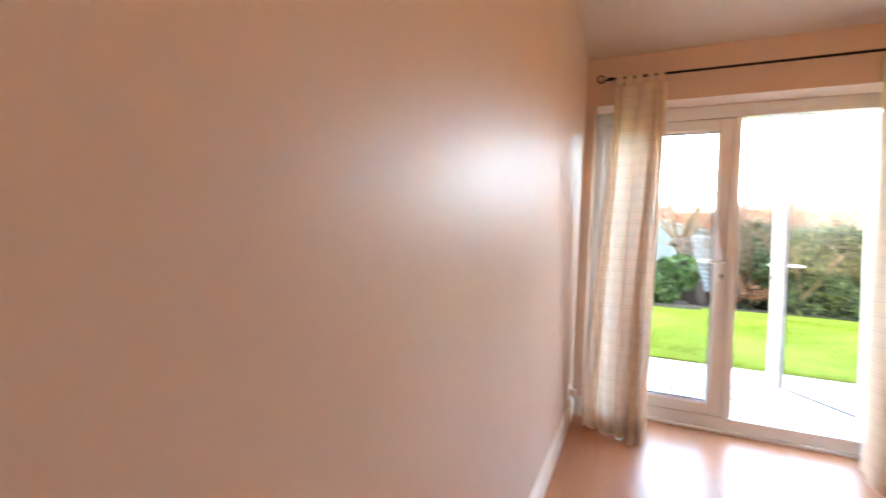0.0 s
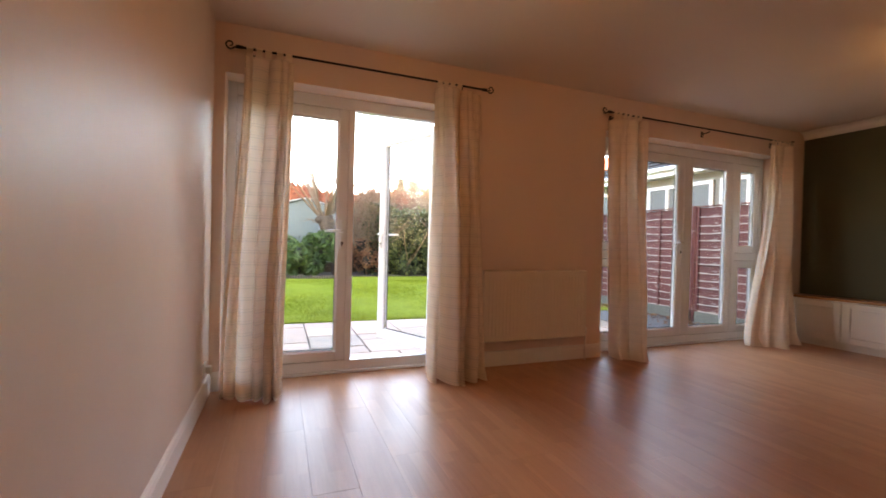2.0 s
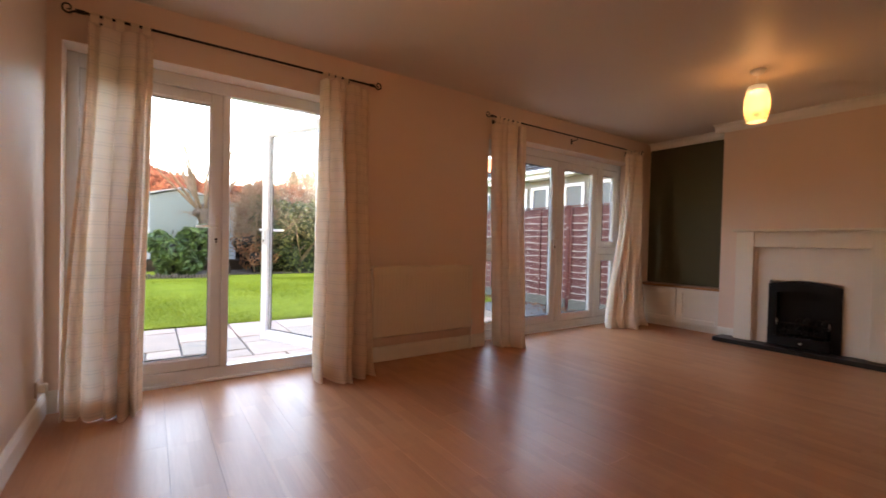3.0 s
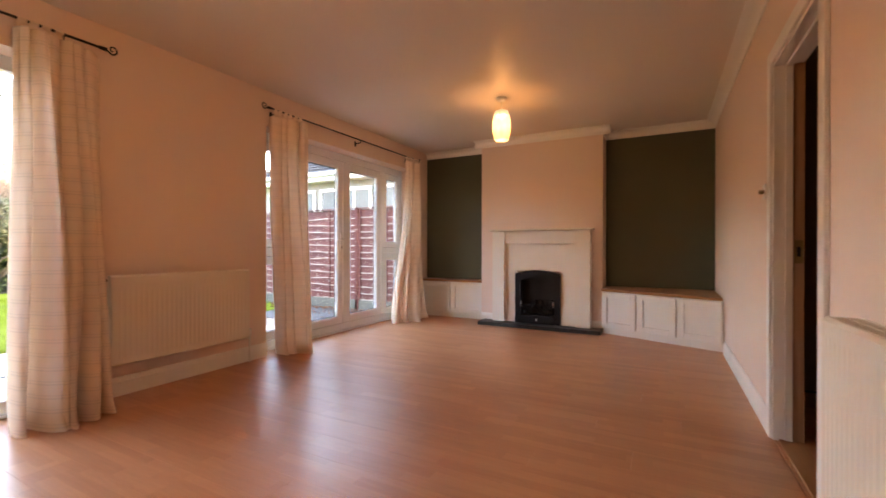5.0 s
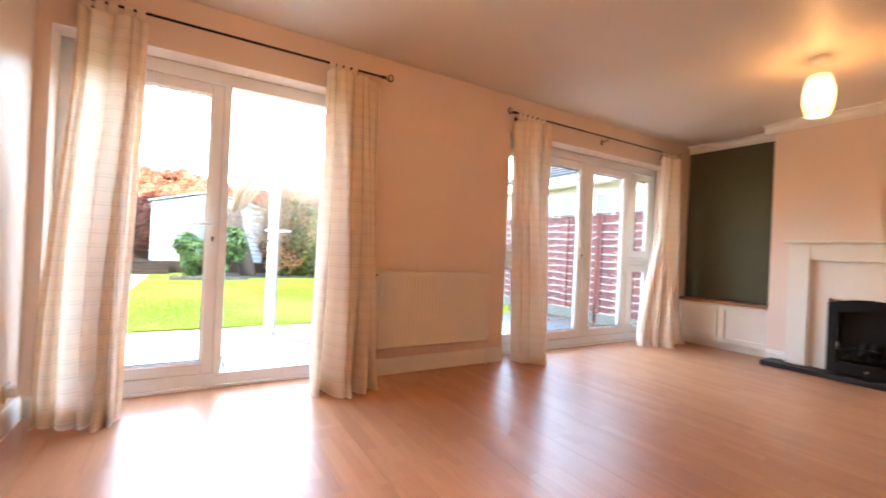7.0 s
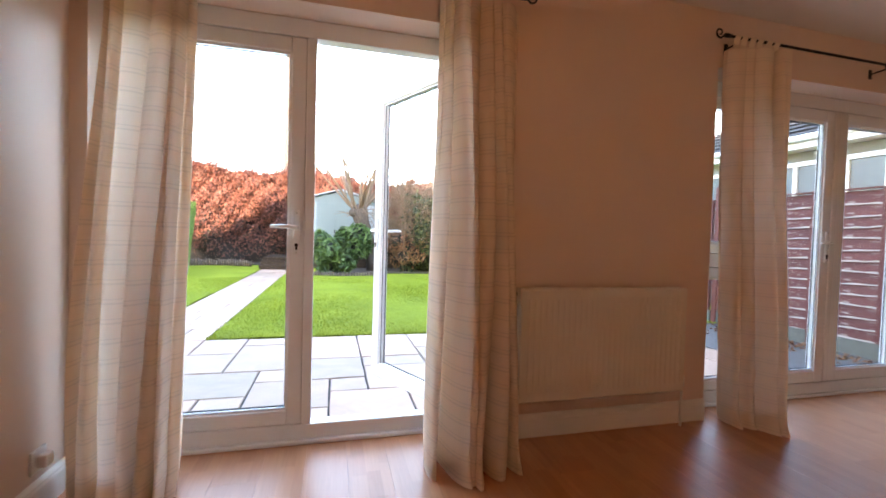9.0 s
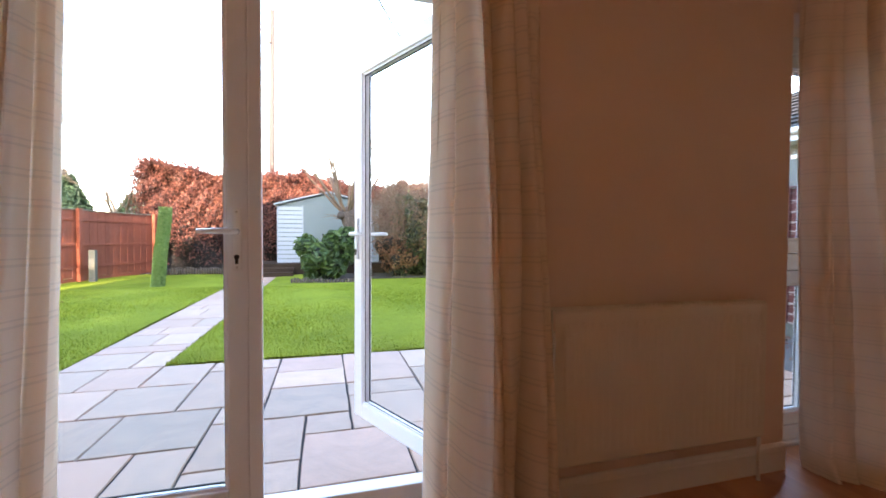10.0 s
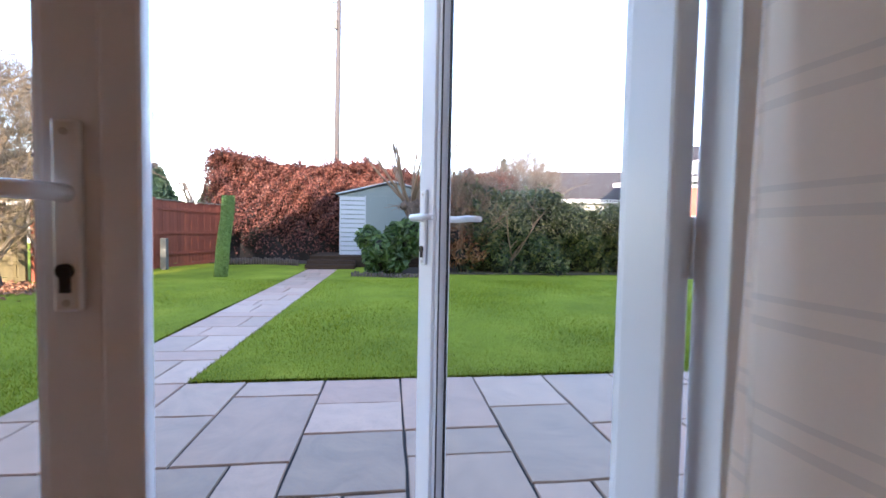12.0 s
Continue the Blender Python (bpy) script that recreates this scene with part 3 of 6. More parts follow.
def outer_frame(door, x0, x1, z1, w=0.058):
    for bm in (box((x0, YF, 0.0), (x0 + w, YF + 0.075, z1), 0.005), box((x1 - w, YF, 0.0), (x1, YF + 0.075, z1), 0.005),
               box((x0 + w, YF, z1 - 0.088), (x1 - w, YF + 0.075, z1), 0.005), box((x0 + w, YF, 0.012), (x1 - w, YF + 0.075, 0.095), 0.006)):
        part("frame_bar", bm, M_UPVC, door)
    part("threshold_bead", box((x0 + w, YF - 0.028, 0.0), (x1 - w, YF - 0.0005, 0.022), 0.006), M_UPVC, door)
    part("door_sill", box((x0, YF + 0.077, -0.03), (x1, YW + WT + 0.06, 0.03), 0.006), M_UPVC, door)


YS = YF + 0.004
door_1 = thing("door_1", "white upvc french doors, one leaf open onto the terrace", "french doors", kind="structure")
outer_frame(door_1, D1[0], D1[1], D1[2])
XM = 1.184                                      # meeting line of the two leaves
ZB, ZT = 0.098, 2.048
left_leaf = sash(door_1, D1[0] + 0.06, XM - 0.026, ZB, ZT, YS, None, 0.072)
bm = bmesh.new()
add_box(bm, (XM - 0.0255, YS - 0.013, ZB), (XM + 0.022, YS + 0.010, ZT), 0.006)
add_box(bm, (XM - 0.0255, YS + 0.0102, ZB), (XM - 0.004, YS + 0.055, ZT), 0.003)
part("meeting_stile", bm, M_UPVC, left_leaf)
part("weather_seal", box((XM - 0.0039, YS + 0.016, ZB), (XM - 0.001, YS + 0.028, ZT)), M_GASKET, left_leaf, "dark rubber seal")
for z in (0.55, 1.02, 1.55):
    part("keep", box((XM - 0.0038, YS + 0.030, z - 0.06), (XM - 0.001, YS + 0.048, z + 0.06)), M_CHROME, left_leaf, "steel lock keep")
lever_handle(left_leaf, XM - 0.062, YS, 1.105, -1, -1)
lever_handle(left_leaf, XM - 0.062, YS + 0.062, 1.105, -1, 1)
# open leaf, hung on the far jamb and swung out
hinge = Vector((D1[1] - 0.062, YF + 0.075, 0))
swing = Matrix.Translation(hinge) @ Matrix.Rotation(radians(-64.5), 4, "Z") @ Matrix.Translation(-hinge)
right_leaf = sash(door_1, XM + 0.012, D1[1] - 0.062, ZB, ZT, YF + 0.012, swing)
lever_handle(right_leaf, XM + 0.052, YF + 0.012, 1.105, 1, -1, swing)
lever_handle(right_leaf, XM + 0.052, YF + 0.074, 1.105, 1, 1, swing)
part("lock_strip", moved(box((XM + 0.0095, YF + 0.030, 0.2), (XM + 0.0118, YF + 0.052, 1.95)), swing), M_CHROME, right_leaf, "steel lock strip on the leaf's edge")
for z in (0.32, 1.05, 1.82):
    bm = bmesh.new()
    sweep(bm, [(hinge.x + 0.004, hinge.y + 0.012, z - 0.05), (hinge.x + 0.004, hinge.y + 0.012, z + 0.05)], 0.011, 10)
    part("hinge", bm, M_WHITE_METAL, door_1, "white barrel hinge", True)
bm = bmesh.new()
p0 = Vector((1.62, YF + 0.05, 2.04))
p1 = swing @ Vector((1.60, YF + 0.04, 2.045))
sweep(bm, [p0, p0.lerp(p1, 0.5), p1], 0.005, 6)
part("restrictor_arm", bm, M_CHROME, door_1, "thin steel door restrictor arm")

door_2 = thing("door_2", "closed white upvc french doors with narrow side lights", "french doors", kind="structure")
outer_frame(door_2, D2[0], D2[1], D2[2])
for x0, x1 in ((3.985, 4.045), (5.545, 5.605)):
    part("frame_post", box((x0, YF, 0.095), (x1, YF + 0.075, D2[2] - 0.088), 0.005), M_UPVC, door_2)
leaf_a = sash(door_2, 4.048, 4.772, ZB, ZT, YS)
leaf_b = sash(door_2, 4.820, 5.542, ZB, ZT, YS)
part("meeting_stile", box((4.773, YS - 0.004, ZB), (4.819, YS + 0.058, ZT), 0.008), M_UPVC, leaf_b)
lever_handle(leaf_a, 4.735, YS, 1.105, -1, -1)
for x0, x1 in ((3.58, 3.982), (5.608, 6.0)):
    sash(door_2, x0, x1, 1.015, ZT, YS, None, 0.07)
    part("transom", box((x0, YS, 0.925), (x1, YS + 0.062, 1.012), 0.006), M_UPVC, door_2)
    sash(door_2, x0, x1, ZB, 0.922, YS, None, 0.07)
bm = bmesh.new()
add_box(bm, (4.55, YS - 0.006, 2.052), (5.05, YS + 0.004, 2.07), 0.003)
part("trickle_vent", bm, M_UPVC, door_2)


# ---------------------------------------------------------------- curtains and rods
def curtain_rod(x0, x1, y, z, middle=True):
    rod = thing("curtain_rod", "black wrought iron curtain rod with scroll ends", "curtain rod", "curtain rods", at=(x0, y, z))
    bm = bmesh.new()
    sweep(bm, [(x0 + 0.07, y, z), (x1 - 0.07, y, z)], 0.008, 10)
    part("pole", bm, M_IRON, rod, "", True)
    for x, s in ((x0 + 0.07, -1), (x1 - 0.07, 1)):
        bm = bmesh.new()
        sweep(bm, [(x - s * 0.03, y, z), (x + s * 0.01, y, z)], 0.012, 10)
        pts = [(x, y, z), (x + s * 0.02, y, z - 0.006)]
        for i in range(22):
            a = -1.9 + i * 0.33
            r = 0.030 * (1 - i / 30)
            pts.append((x + s * (0.045 + r * math.cos(a) * 0.95), y, z + 0.010 + r * math.sin(a)))
        sweep(bm, pts, [0.006] * 2 + [0.0058 - 0.0001 * i for i in range(22)], 6)
        part("finial", bm, M_IRON, rod, "curled iron finial", True)
    for x in (x0 + 0.16, (x0 + x1) / 2, x1 - 0.28) if middle else (x0 + 0.16, x1 - 0.28):
        bm = bmesh.new()
        sweep(bm, [(x, y, z - 0.004), (x, y, z - 0.030), (x, YW - 0.006, z - 0.034)], 0.005, 6)
        add_box(bm, (x - 0.012, YW - 0.006, z - 0.065), (x + 0.012, YW + 0.0, z - 0.005))
        part("bracket", bm, M_IRON, rod)


def curtain(top, bottom, y_top, y_bottom, z_rod, folds, depth, seed, label, pinch=0.0, y_skew=0.0, tabbed=1.0, fabric=M_CURTAIN):
    """Hanging cloth with uneven folds, hem and tab tops; top and bottom are x ranges."""
    rng = random.Random(seed)
    cur = thing("curtain", label, "curtain", "tab top curtains", at=((bottom[0] + bottom[1]) / 2, y_bottom, 0))
    nx, nz = folds * 20, 48
    z0, z1 = 0.003, z_rod - 0.055
    ph = [rng.uniform(-1.1, 1.1) for _ in range(folds + 2)]
    amp = [rng.choice((0.30, 0.6, 1.0, 1.55)) for _ in range(folds + 2)]
    share = [rng.choice((0.45, 0.7, 1.0, 1.5, 1.9)) for _ in range(folds)]
    edges = [sum(share[:q]) / sum(share) for q in range(folds + 1)]
    sway = rng.uniform(0, 6)
    verts, faces = [], []
    for j in range(nz + 1):
        h = j / nz
        z = z0 + (z1 - z0) * h
        ease = h * h * (3 - 2 * h)
        xa, xb = bottom[0] + (top[0] - bottom[0]) * ease, bottom[1] + (top[1] - bottom[1]) * ease
        waist = pinch * math.sin(math.pi * h)
        xa, xb = xa + waist * (xb - xa) * 0.5, xb - waist * (xb - xa) * 0.5
        yb = y_bottom + (y_top - y_bottom) * ease
        for i in range(nx + 1):
            u = i / nx
            su = min(max(u + 0.05 * math.sin(math.pi * u) * math.sin(3.4 * h + sway + 2 * u), 0.0), 1 - 1e-6)
            q = next(n for n in range(folds) if su < edges[n + 1])
            k = min(q + (su - edges[q]) / (edges[q + 1] - edges[q]), folds - 1e-6)
            ki, kf = int(min(k, folds - 1e-6)), k - int(min(k, folds - 1e-6))
            a = amp[ki] * (1 - kf) + amp[ki + 1] * kf
            p = ph[ki] * (1 - kf) + ph[ki + 1] * kf
            wave = math.sin(math.tau * k + p + 0.9 * math.sin(2.3 * h + seed + 1.7 * k))
            sharp = math.copysign(abs(wave) ** 0.85, wave)
            grow = depth * (0.55 + 0.75 * (1 - h)) * a
            crease = 0.012 * math.sin(2.0 * math.tau * k + 4 * h + seed) * (1 - h) ** 0.5
            kick = -0.05 * max(0.0, 1 - h / 0.07) ** 2 * (0.5 + 0.5 * math.sin(math.tau * k * 0.5 + seed))
            x = xa + (xb - xa) * u + 0.46 * (xb - xa) / folds * math.cos(math.tau * k + p) * (0.4 + 0.6 * math.sin(math.pi * u))
            y = yb + y_skew * (u - 0.5) * (1 - 0.4 * h) + grow * sharp + crease + kick + 0.012 * math.sin(5 * h + 4 * u + seed) + 0.022 * math.sin(3.1 * u + 2.2 * h + seed)
            verts.append((x, min(y, YW - 0.012) if j < nz else y, z))
    w = nx + 1
    for j in range(nz):
        for i in range(nx):
            faces.append((j * w + i, j * w + i + 1, (j + 1) * w + i + 1, (j + 1) * w + i))
    me = from_arrays("cloth", verts, faces, fabric, True)
    cloth = new("cloth", me)
    cloth.parent = cur
    cloth.matrix_parent_inverse = cur.matrix_world.inverted()
    # hem turned up at the foot, a second layer just behind the first
    turn = [j for j in range(nz + 1) if z0 + (z1 - z0) * j / nz < 0.10]
    hv = [(v[0], v[1] + 0.004, v[2] + 0.002) for j in turn for v in verts[j * w:(j + 1) * w]]
    hf = [(j * w + i, j * w + i + 1, (j + 1) * w + i + 1, (j + 1) * w + i) for j in range(len(turn) - 1) for i in range(nx)]
    hem = new("hem", from_arrays("hem", hv, hf, fabric, True))
    hem.parent = cur
    hem.matrix_parent_inverse = cur.matrix_world.inverted()
    m = max(3, nx // 26)
    for first in (0, nx - m):
        hv = [(v[0], v[1] + 0.003, v[2]) for j in range(nz + 1) for v in verts[j * w + first:j * w + first + m + 1]]
        hf = [(j * (m + 1) + i, j * (m + 1) + i + 1, (j + 1) * (m + 1) + i + 1, (j + 1) * (m + 1) + i) for j in range(nz) for i in range(m)]
        hem = new("side_hem", from_arrays("side_hem", hv, hf, fabric, True))
        hem.parent = cur
        hem.matrix_parent_inverse = cur.matrix_world.inverted()
    span = (top[1] - top[0]) * tabbed
    tabs = int(span / 0.055)
    for t in range(tabs):
        x = top[0] + span * (t + 0.5) / tabs + rng.uniform(-0.006, 0.006)
        bm = bmesh.new()
        for s in range(-8, 9):
            a = math.pi * s / 8
            py, pz = y_top - 0.013 * math.sin(a), z_rod + 0.013 * math.cos(a)
            if abs(s) == 8:
                pz = z1 - 0.01
                py = y_top + (-0.003 if s < 0 else 0.003)
            bm.verts.new((x - 0.021, py, pz))
            bm.verts.new((x + 0.021, py, pz))
        bm.verts.ensure_lookup_table()
        for s in range(16):
            bm.faces.new((bm.verts[2 * s], bm.verts[2 * s + 1], bm.verts[2 * s + 3], bm.verts[2 * s + 2]))
        part("tab", bm, fabric, cur, "", True)
    return cur


ROD_Y, ROD_Z = 3.215, 2.285
curtain_rod(0.318, 2.275, ROD_Y, ROD_Z, False)
curtain_rod(3.405, 6.17, ROD_Y, ROD_Z)
curtain((0.43, 0.735), (0.33, 0.70), ROD_Y, 3.16, ROD_Z, 6, 0.078, 3, "long cream woven curtain bunched beside the open french doors")
curtain((1.775, 2.19), (1.73, 2.17), ROD_Y, 3.115, ROD_Z, 6, 0.088, 8, "long cream checked curtain hanging beside the radiator", 0.0, 0.05, 0.55)
curtain((3.52, 3.87), (3.60, 3.81), ROD_Y, 3.15, ROD_Z, 4, 0.10, 13, "long cream curtain pulled narrow at the second doors", 0.0, -0.16, 1.0, M_LINED)
curtain((5.77, 6.17), (5.46, 6.15), ROD_Y, 3.18, ROD_Z, 6, 0.085, 21, "long cream curtain fanned out at the alcove corner", 0.12, 0.0, 1.0, M_LINED)


# ---------------------------------------------------------------- radiators
def radiator(x0, x1, y_wall, side, z0, z1, thick, label, grille=True):
    """A ribbed steel panel radiator on a wall; side is -1 when the room lies towards -y."""
    rad = thing("radiator", label, "radiator", "radiators", at=((x0 + x1) / 2, y_wall, z0))
    yf = y_wall + side * thick
    n = int((x1 - x0 - 0.06) / 0.0333)
    prof, pitch = [], (x1 - x0 - 0.06) / n
    for i in range(n):
        xs = x0 + 0.03 + i * pitch
        prof += [(xs, 0.0), (xs + pitch * 0.42, 0.0), (xs + pitch * 0.58, 0.0022), (xs + pitch * 0.84, 0.0022)]
    prof = [(x0 + 0.004, 0.0)] + prof + [(x1 - 0.03, 0.0), (x1 - 0.004, 0.0)]
    bm = bmesh.new()
    rows = [(z0, 0.010), (z0 + 0.010, 0.0), (z0 + 0.045, 0.0), (z0 + 0.06, 1.0), (z1 - 0.06, 1.0), (z1 - 0.045, 0.0), (z1 - 0.010, 0.0), (z1, 0.010)]
    ring = []
    for z, k in rows:
        inset = k if k in (0.0, 0.010) else 0.0
        rib = 1.0 if k == 1.0 else 0.0
        ring.append([bm.verts.new((x, yf - side * (inset + rib * d), z)) for x, d in prof])
    for a, b in zip(ring, ring[1:]):
        for i in range(len(prof) - 1):
            bm.faces.new((a[i], a[i + 1], b[i + 1], b[i]))
    bmesh.ops.recalc_face_normals(bm, faces=bm.faces)
    part("front_panel", bm, M_RADIATOR, rad, "ribbed white steel panel")
    ya, yb = sorted((yf - side * 0.012, yf - side * (thick - 0.028)))
    part("back_panel", box((x0 + 0.015, ya, z0 + 0.012), (x1 - 0.015, yb, z1 - 0.09)), M_RADIATOR, rad)
    ya, yb = sorted((yf - side * 0.030, yf - side * (thick - 0.025)))
    for xa, xb in ((x0 + 0.010, x0 + 0.014), (x1 - 0.014, x1 - 0.010)):
        part("side_panel", box((xa, ya, z0 + 0.03), (xb, yb, z1 - 0.002), 0.001), M_RADIATOR, rad)
    ya, yb = sorted((yf - side * 0.011, yf - side * (thick - 0.025)))
    bm = bmesh.new()
    add_box(bm, (x0 + 0.004, ya, z1 - 0.003), (x1 - 0.004, ya + 0.010, z1))
    add_box(bm, (x0 + 0.004, yb - 0.010, z1 - 0.003), (x1 - 0.004, yb, z1))
    k = int((x1 - x0) / 0.028)
    for i in range(k + 1):
        x = x0 + 0.006 + i * (x1 - x0 - 0.014) / k
        add_box(bm, (x, ya + 0.010, z1 - 0.0028), (x + 0.005, yb - 0.010, z1 - 0.0002))
    m1 = (ya + yb) / 2
    add_box(bm, (x0 + 0.004, m1 - 0.003, z1 - 0.004), (x1 - 0.004, m1 + 0.003, z1 - 0.0005))
    part("top_grille", bm, M_RADIATOR, rad, "slotted white top grille")
    ym = (yf + y_wall) / 2
    for x, s in ((x0, -1), (x1, 1)):
        bm = bmesh.new()
        sweep(bm, [(x, ym, z0 + 0.035), (x + s * 0.030, ym, z0 + 0.035)], 0.011, 10)
        sweep(bm, [(x + s * 0.034, ym, z0 + 0.015), (x + s * 0.034, ym, z0 + 0.075)], 0.014, 10)
        v = part("valve", bm, M_BRASS if s < 0 else M_PLASTIC, rad, "radiator valve", True)
        bm = bmesh.new()
        sweep(bm, [(x + s * 0.034, ym, 0.0), (x + s * 0.034, ym, z0 + 0.02)], 0.0075, 8)
        part("pipe", bm, M_TRIM, v, "", True)
    for x in (x0 + 0.18, x1 - 0.18):
        ya2, yb2 = sorted((y_wall, yf - side * (thick - 0.026)))
        part("wall_bracket", box((x, ya2, z0 + 0.08), (x + 0.03, yb2, z1 - 0.08)), M_RADIATOR, rad)
    bm = bmesh.new()
    sweep(bm, [(x0 - 0.002, ym, z1 - 0.03), (x0 - 0.014, ym, z1 - 0.03)], 0.009, 8)
    part("bleed_valve", bm, M_BRASS, rad)
    return rad


radiator(2.235, 3.272, YW, -1, 0.222, 0.820, 0.10, "white ribbed panel radiator on the wall between the garden doors")
radiator(1.10, 2.375, YR, 1, 0.150, 0.815, 0.115, "white double panel radiator beside the hall doorway")


# ---------------------------------------------------------------- fireplace
bm = bmesh.new()
add_box(bm, (5.95, 0.675, 0.0), (6.198, 2.205, 0.048), 0.006)
solid("hearth", bm, M_SLATE, "black slate hearth slab on the floor", "hearth")
sur = thing("fire_surround", "ivory painted fire surround standing on the hearth", "fireplace", at=(6.1, 1.41, 0.05))
Y0, Y1 = 0.805, 2.045
for a, b in ((Y0, Y0 + 0.165), (Y1 - 0.165, Y1)):
    part("pilaster", box((6.075, a, 0.05), (6.197, b, 1.227), 0.004), M_SURROUND, sur)
part("frieze", box((6.080, Y0 + 0.166, 1.065), (6.197, Y1 - 0.166, 1.227), 0.004), M_SURROUND, sur)
part("mantel_shelf", box((6.03, Y0 - 0.035, 1.228), (6.197, Y1 + 0.035, 1.254), 0.005), M_SURROUND, sur)
IY0, IY1, IZ = 1.16, 1.74, 0.70
back = bmesh.new()
for a, b in (((6.125, Y0 + 0.167, 0.05), (6.197, IY0, 1.063)), ((6.125, IY1, 0.05), (6.197, Y1 - 0.167, 1.063)), ((6.125, IY0, IZ + 0.02), (6.197, IY1, 1.063))):
    add_box(back, a, b)
part("back_panel", back, M_SURROUND, sur, "ivory stone effect back panel")
for a, b in ((Y0 + 0.167, Y0 + 0.19), (Y1 - 0.19, Y1 - 0.167)):
    part("slip_moulding", box((6.112, a, 0.05), (6.1245, b, 1.063)), M_SURROUND, sur)


fire = thing("gas_fire", "black cast iron gas fire with an arched front and coals", "fire", at=(6.1, 1.45, 0.05))
bm = bmesh.new()
outer, inner = [], []
for i in range(25):
    u = i / 24
    y = IY0 + (IY1 - IY0) * u
    outer.append((y, IZ - 0.018 + 0.045 * math.sin(math.pi * u)))
for i in range(25):
    u = i / 24
    y = IY0 + 0.075 + (IY1 - IY0 - 0.15) * u
    inner.append((y, IZ - 0.105 + 0.035 * math.sin(math.pi * u)))
op = [(IY0, 0.05)] + outer + [(IY1, 0.05)]
ip = [(IY0 + 0.075, 0.16)] + inner + [(IY1 - 0.075, 0.16)]
for x, lst in ((6.098, 0),):
    vo = [bm.verts.new((6.098, y, z)) for y, z in op]
    vi = [bm.verts.new((6.098, y, z)) for y, z in ip]
    vb = [bm.verts.new((6.124, y, z)) for y, z in op]
    vd = [bm.verts.new((6.19, y, z)) for y, z in ip]
    n = len(op)
    for i in range(n - 1):
        bm.faces.new((vo[i], vo[i + 1], vi[i + 1], vi[i]))
        bm.faces.new((vo[i + 1], vo[i], vb[i], vb[i + 1]))
        bm.faces.new((vi[i], vi[i + 1], vd[i + 1], vd[i]))
    bm.faces.new((vi[0], vi[-1], vo[-1], vo[0]))
    bm.faces.new((vd[0], vd[-1], vi[-1], vi[0]))
    bm.faces.new(vd)
bmesh.ops.recalc_face_normals(bm, faces=bm.faces)
part("fire_frame", bm, M_CAST, fire, "arched black cast iron frame")
bm = bmesh.new()
for i in range(9):
    y = IY0 + 0.10 + i * (IY1 - IY0 - 0.20) / 8
    sweep(bm, [(6.10, y, 0.165), (6.082, y, 0.20), (6.082, y, 0.27), (6.096, y, 0.30)], 0.006, 6)
sweep(bm, [(6.084, IY0 + 0.08, 0.285), (6.076, 1.45, 0.29), (6.084, IY1 - 0.08, 0.285)], 0.009, 6)
part("fret", bm, M_CAST, fire, "cast iron fret bars")
part("ash_cover", box((6.066, IY0 + 0.06, 0.05), (6.097, IY1 - 0.06, 0.158), 0.01), M_CAST, fire)
bm = bmesh.new()
sweep(bm, [(6.066, 1.45, 0.105), (6.046, 1.45, 0.105)], 0.011, 10)
part("control_knob", bm, M_CHROME, fire, "small steel control knob", True)
for y in (IY0 + 0.085, IY1 - 0.085):
    bm = bmesh.new()
    sweep(bm, [(6.085, y, 0.265), (6.085, y, 0.30), (6.085, y, 0.335)], [0.007, 0.010, 0.005], 8)
    part("fret_finial", bm, M_CHROME, fire, "small bright steel finial", True)
rng = random.Random(5)
for i in range(16):
    bm = bmesh.new()
    bmesh.ops.create_icosphere(bm, subdivisions=1, radius=0.045, matrix=Matrix.Translation((6.145 + rng.uniform(-0.02, 0.015), IY0 + 0.12 + (i % 6) * 0.067 + rng.uniform(-0.015, 0.015), 0.20 + (i // 6) * 0.06)))
    for v in bm.verts:
        v.co += Vector([rng.uniform(-0.010, 0.010) for _ in range(3)])
    part("coal", bm, M_COAL, fire)


# ---------------------------------------------------------------- alcove cupboards
def shaker_door(parent, p0, p1, z0, z1, out, hinge_left):
    """A framed panel door between two floor points; out is the way it faces."""
    p0, p1 = Vector((*p0, 0)), Vector((*p1, 0))
    d, L = (p1 - p0).normalized(), (p1 - p0).length
    o = Vector((*out, 0)).normalized()
    fr = Matrix(((d.x, o.x, 0, p0.x), (d.y, o.y, 0, p0.y), (0, 0, 1, 0), (0, 0, 0, 1)))
    bm = box((0.002, 0.0, z0), (L - 0.002, 0.010, z1))
    bm.transform(fr)
    bmesh.ops.recalc_face_normals(bm, faces=bm.faces)
    door = part("cupboard_door", bm, M_CABINET, parent, "cream framed cupboard door")
    w = 0.062
    for a, b in (((0.002, z0), (w, z1)), ((L - w, z0), (L - 0.002, z1)), ((w, z1 - w), (L - w, z1)), ((w, z0), (L - w, z0 + w))):
        bm = box((a[0], 0.0095, a[1]), (b[0], 0.030, b[1]), 0.006)
        bm.transform(fr)
        bmesh.ops.recalc_face_normals(bm, faces=bm.faces)
        part("door_frame_bar", bm, M_CABINET, door)
    bm = box((w + 0.004, 0.0095, z0 + w + 0.004), (L - w - 0.004, 0.0125, z1 - w - 0.004), 0.0015)
    bm.transform(fr)
    bmesh.ops.recalc_face_normals(bm, faces=bm.faces)
    part("door_panel", bm, M_CABINET, door)


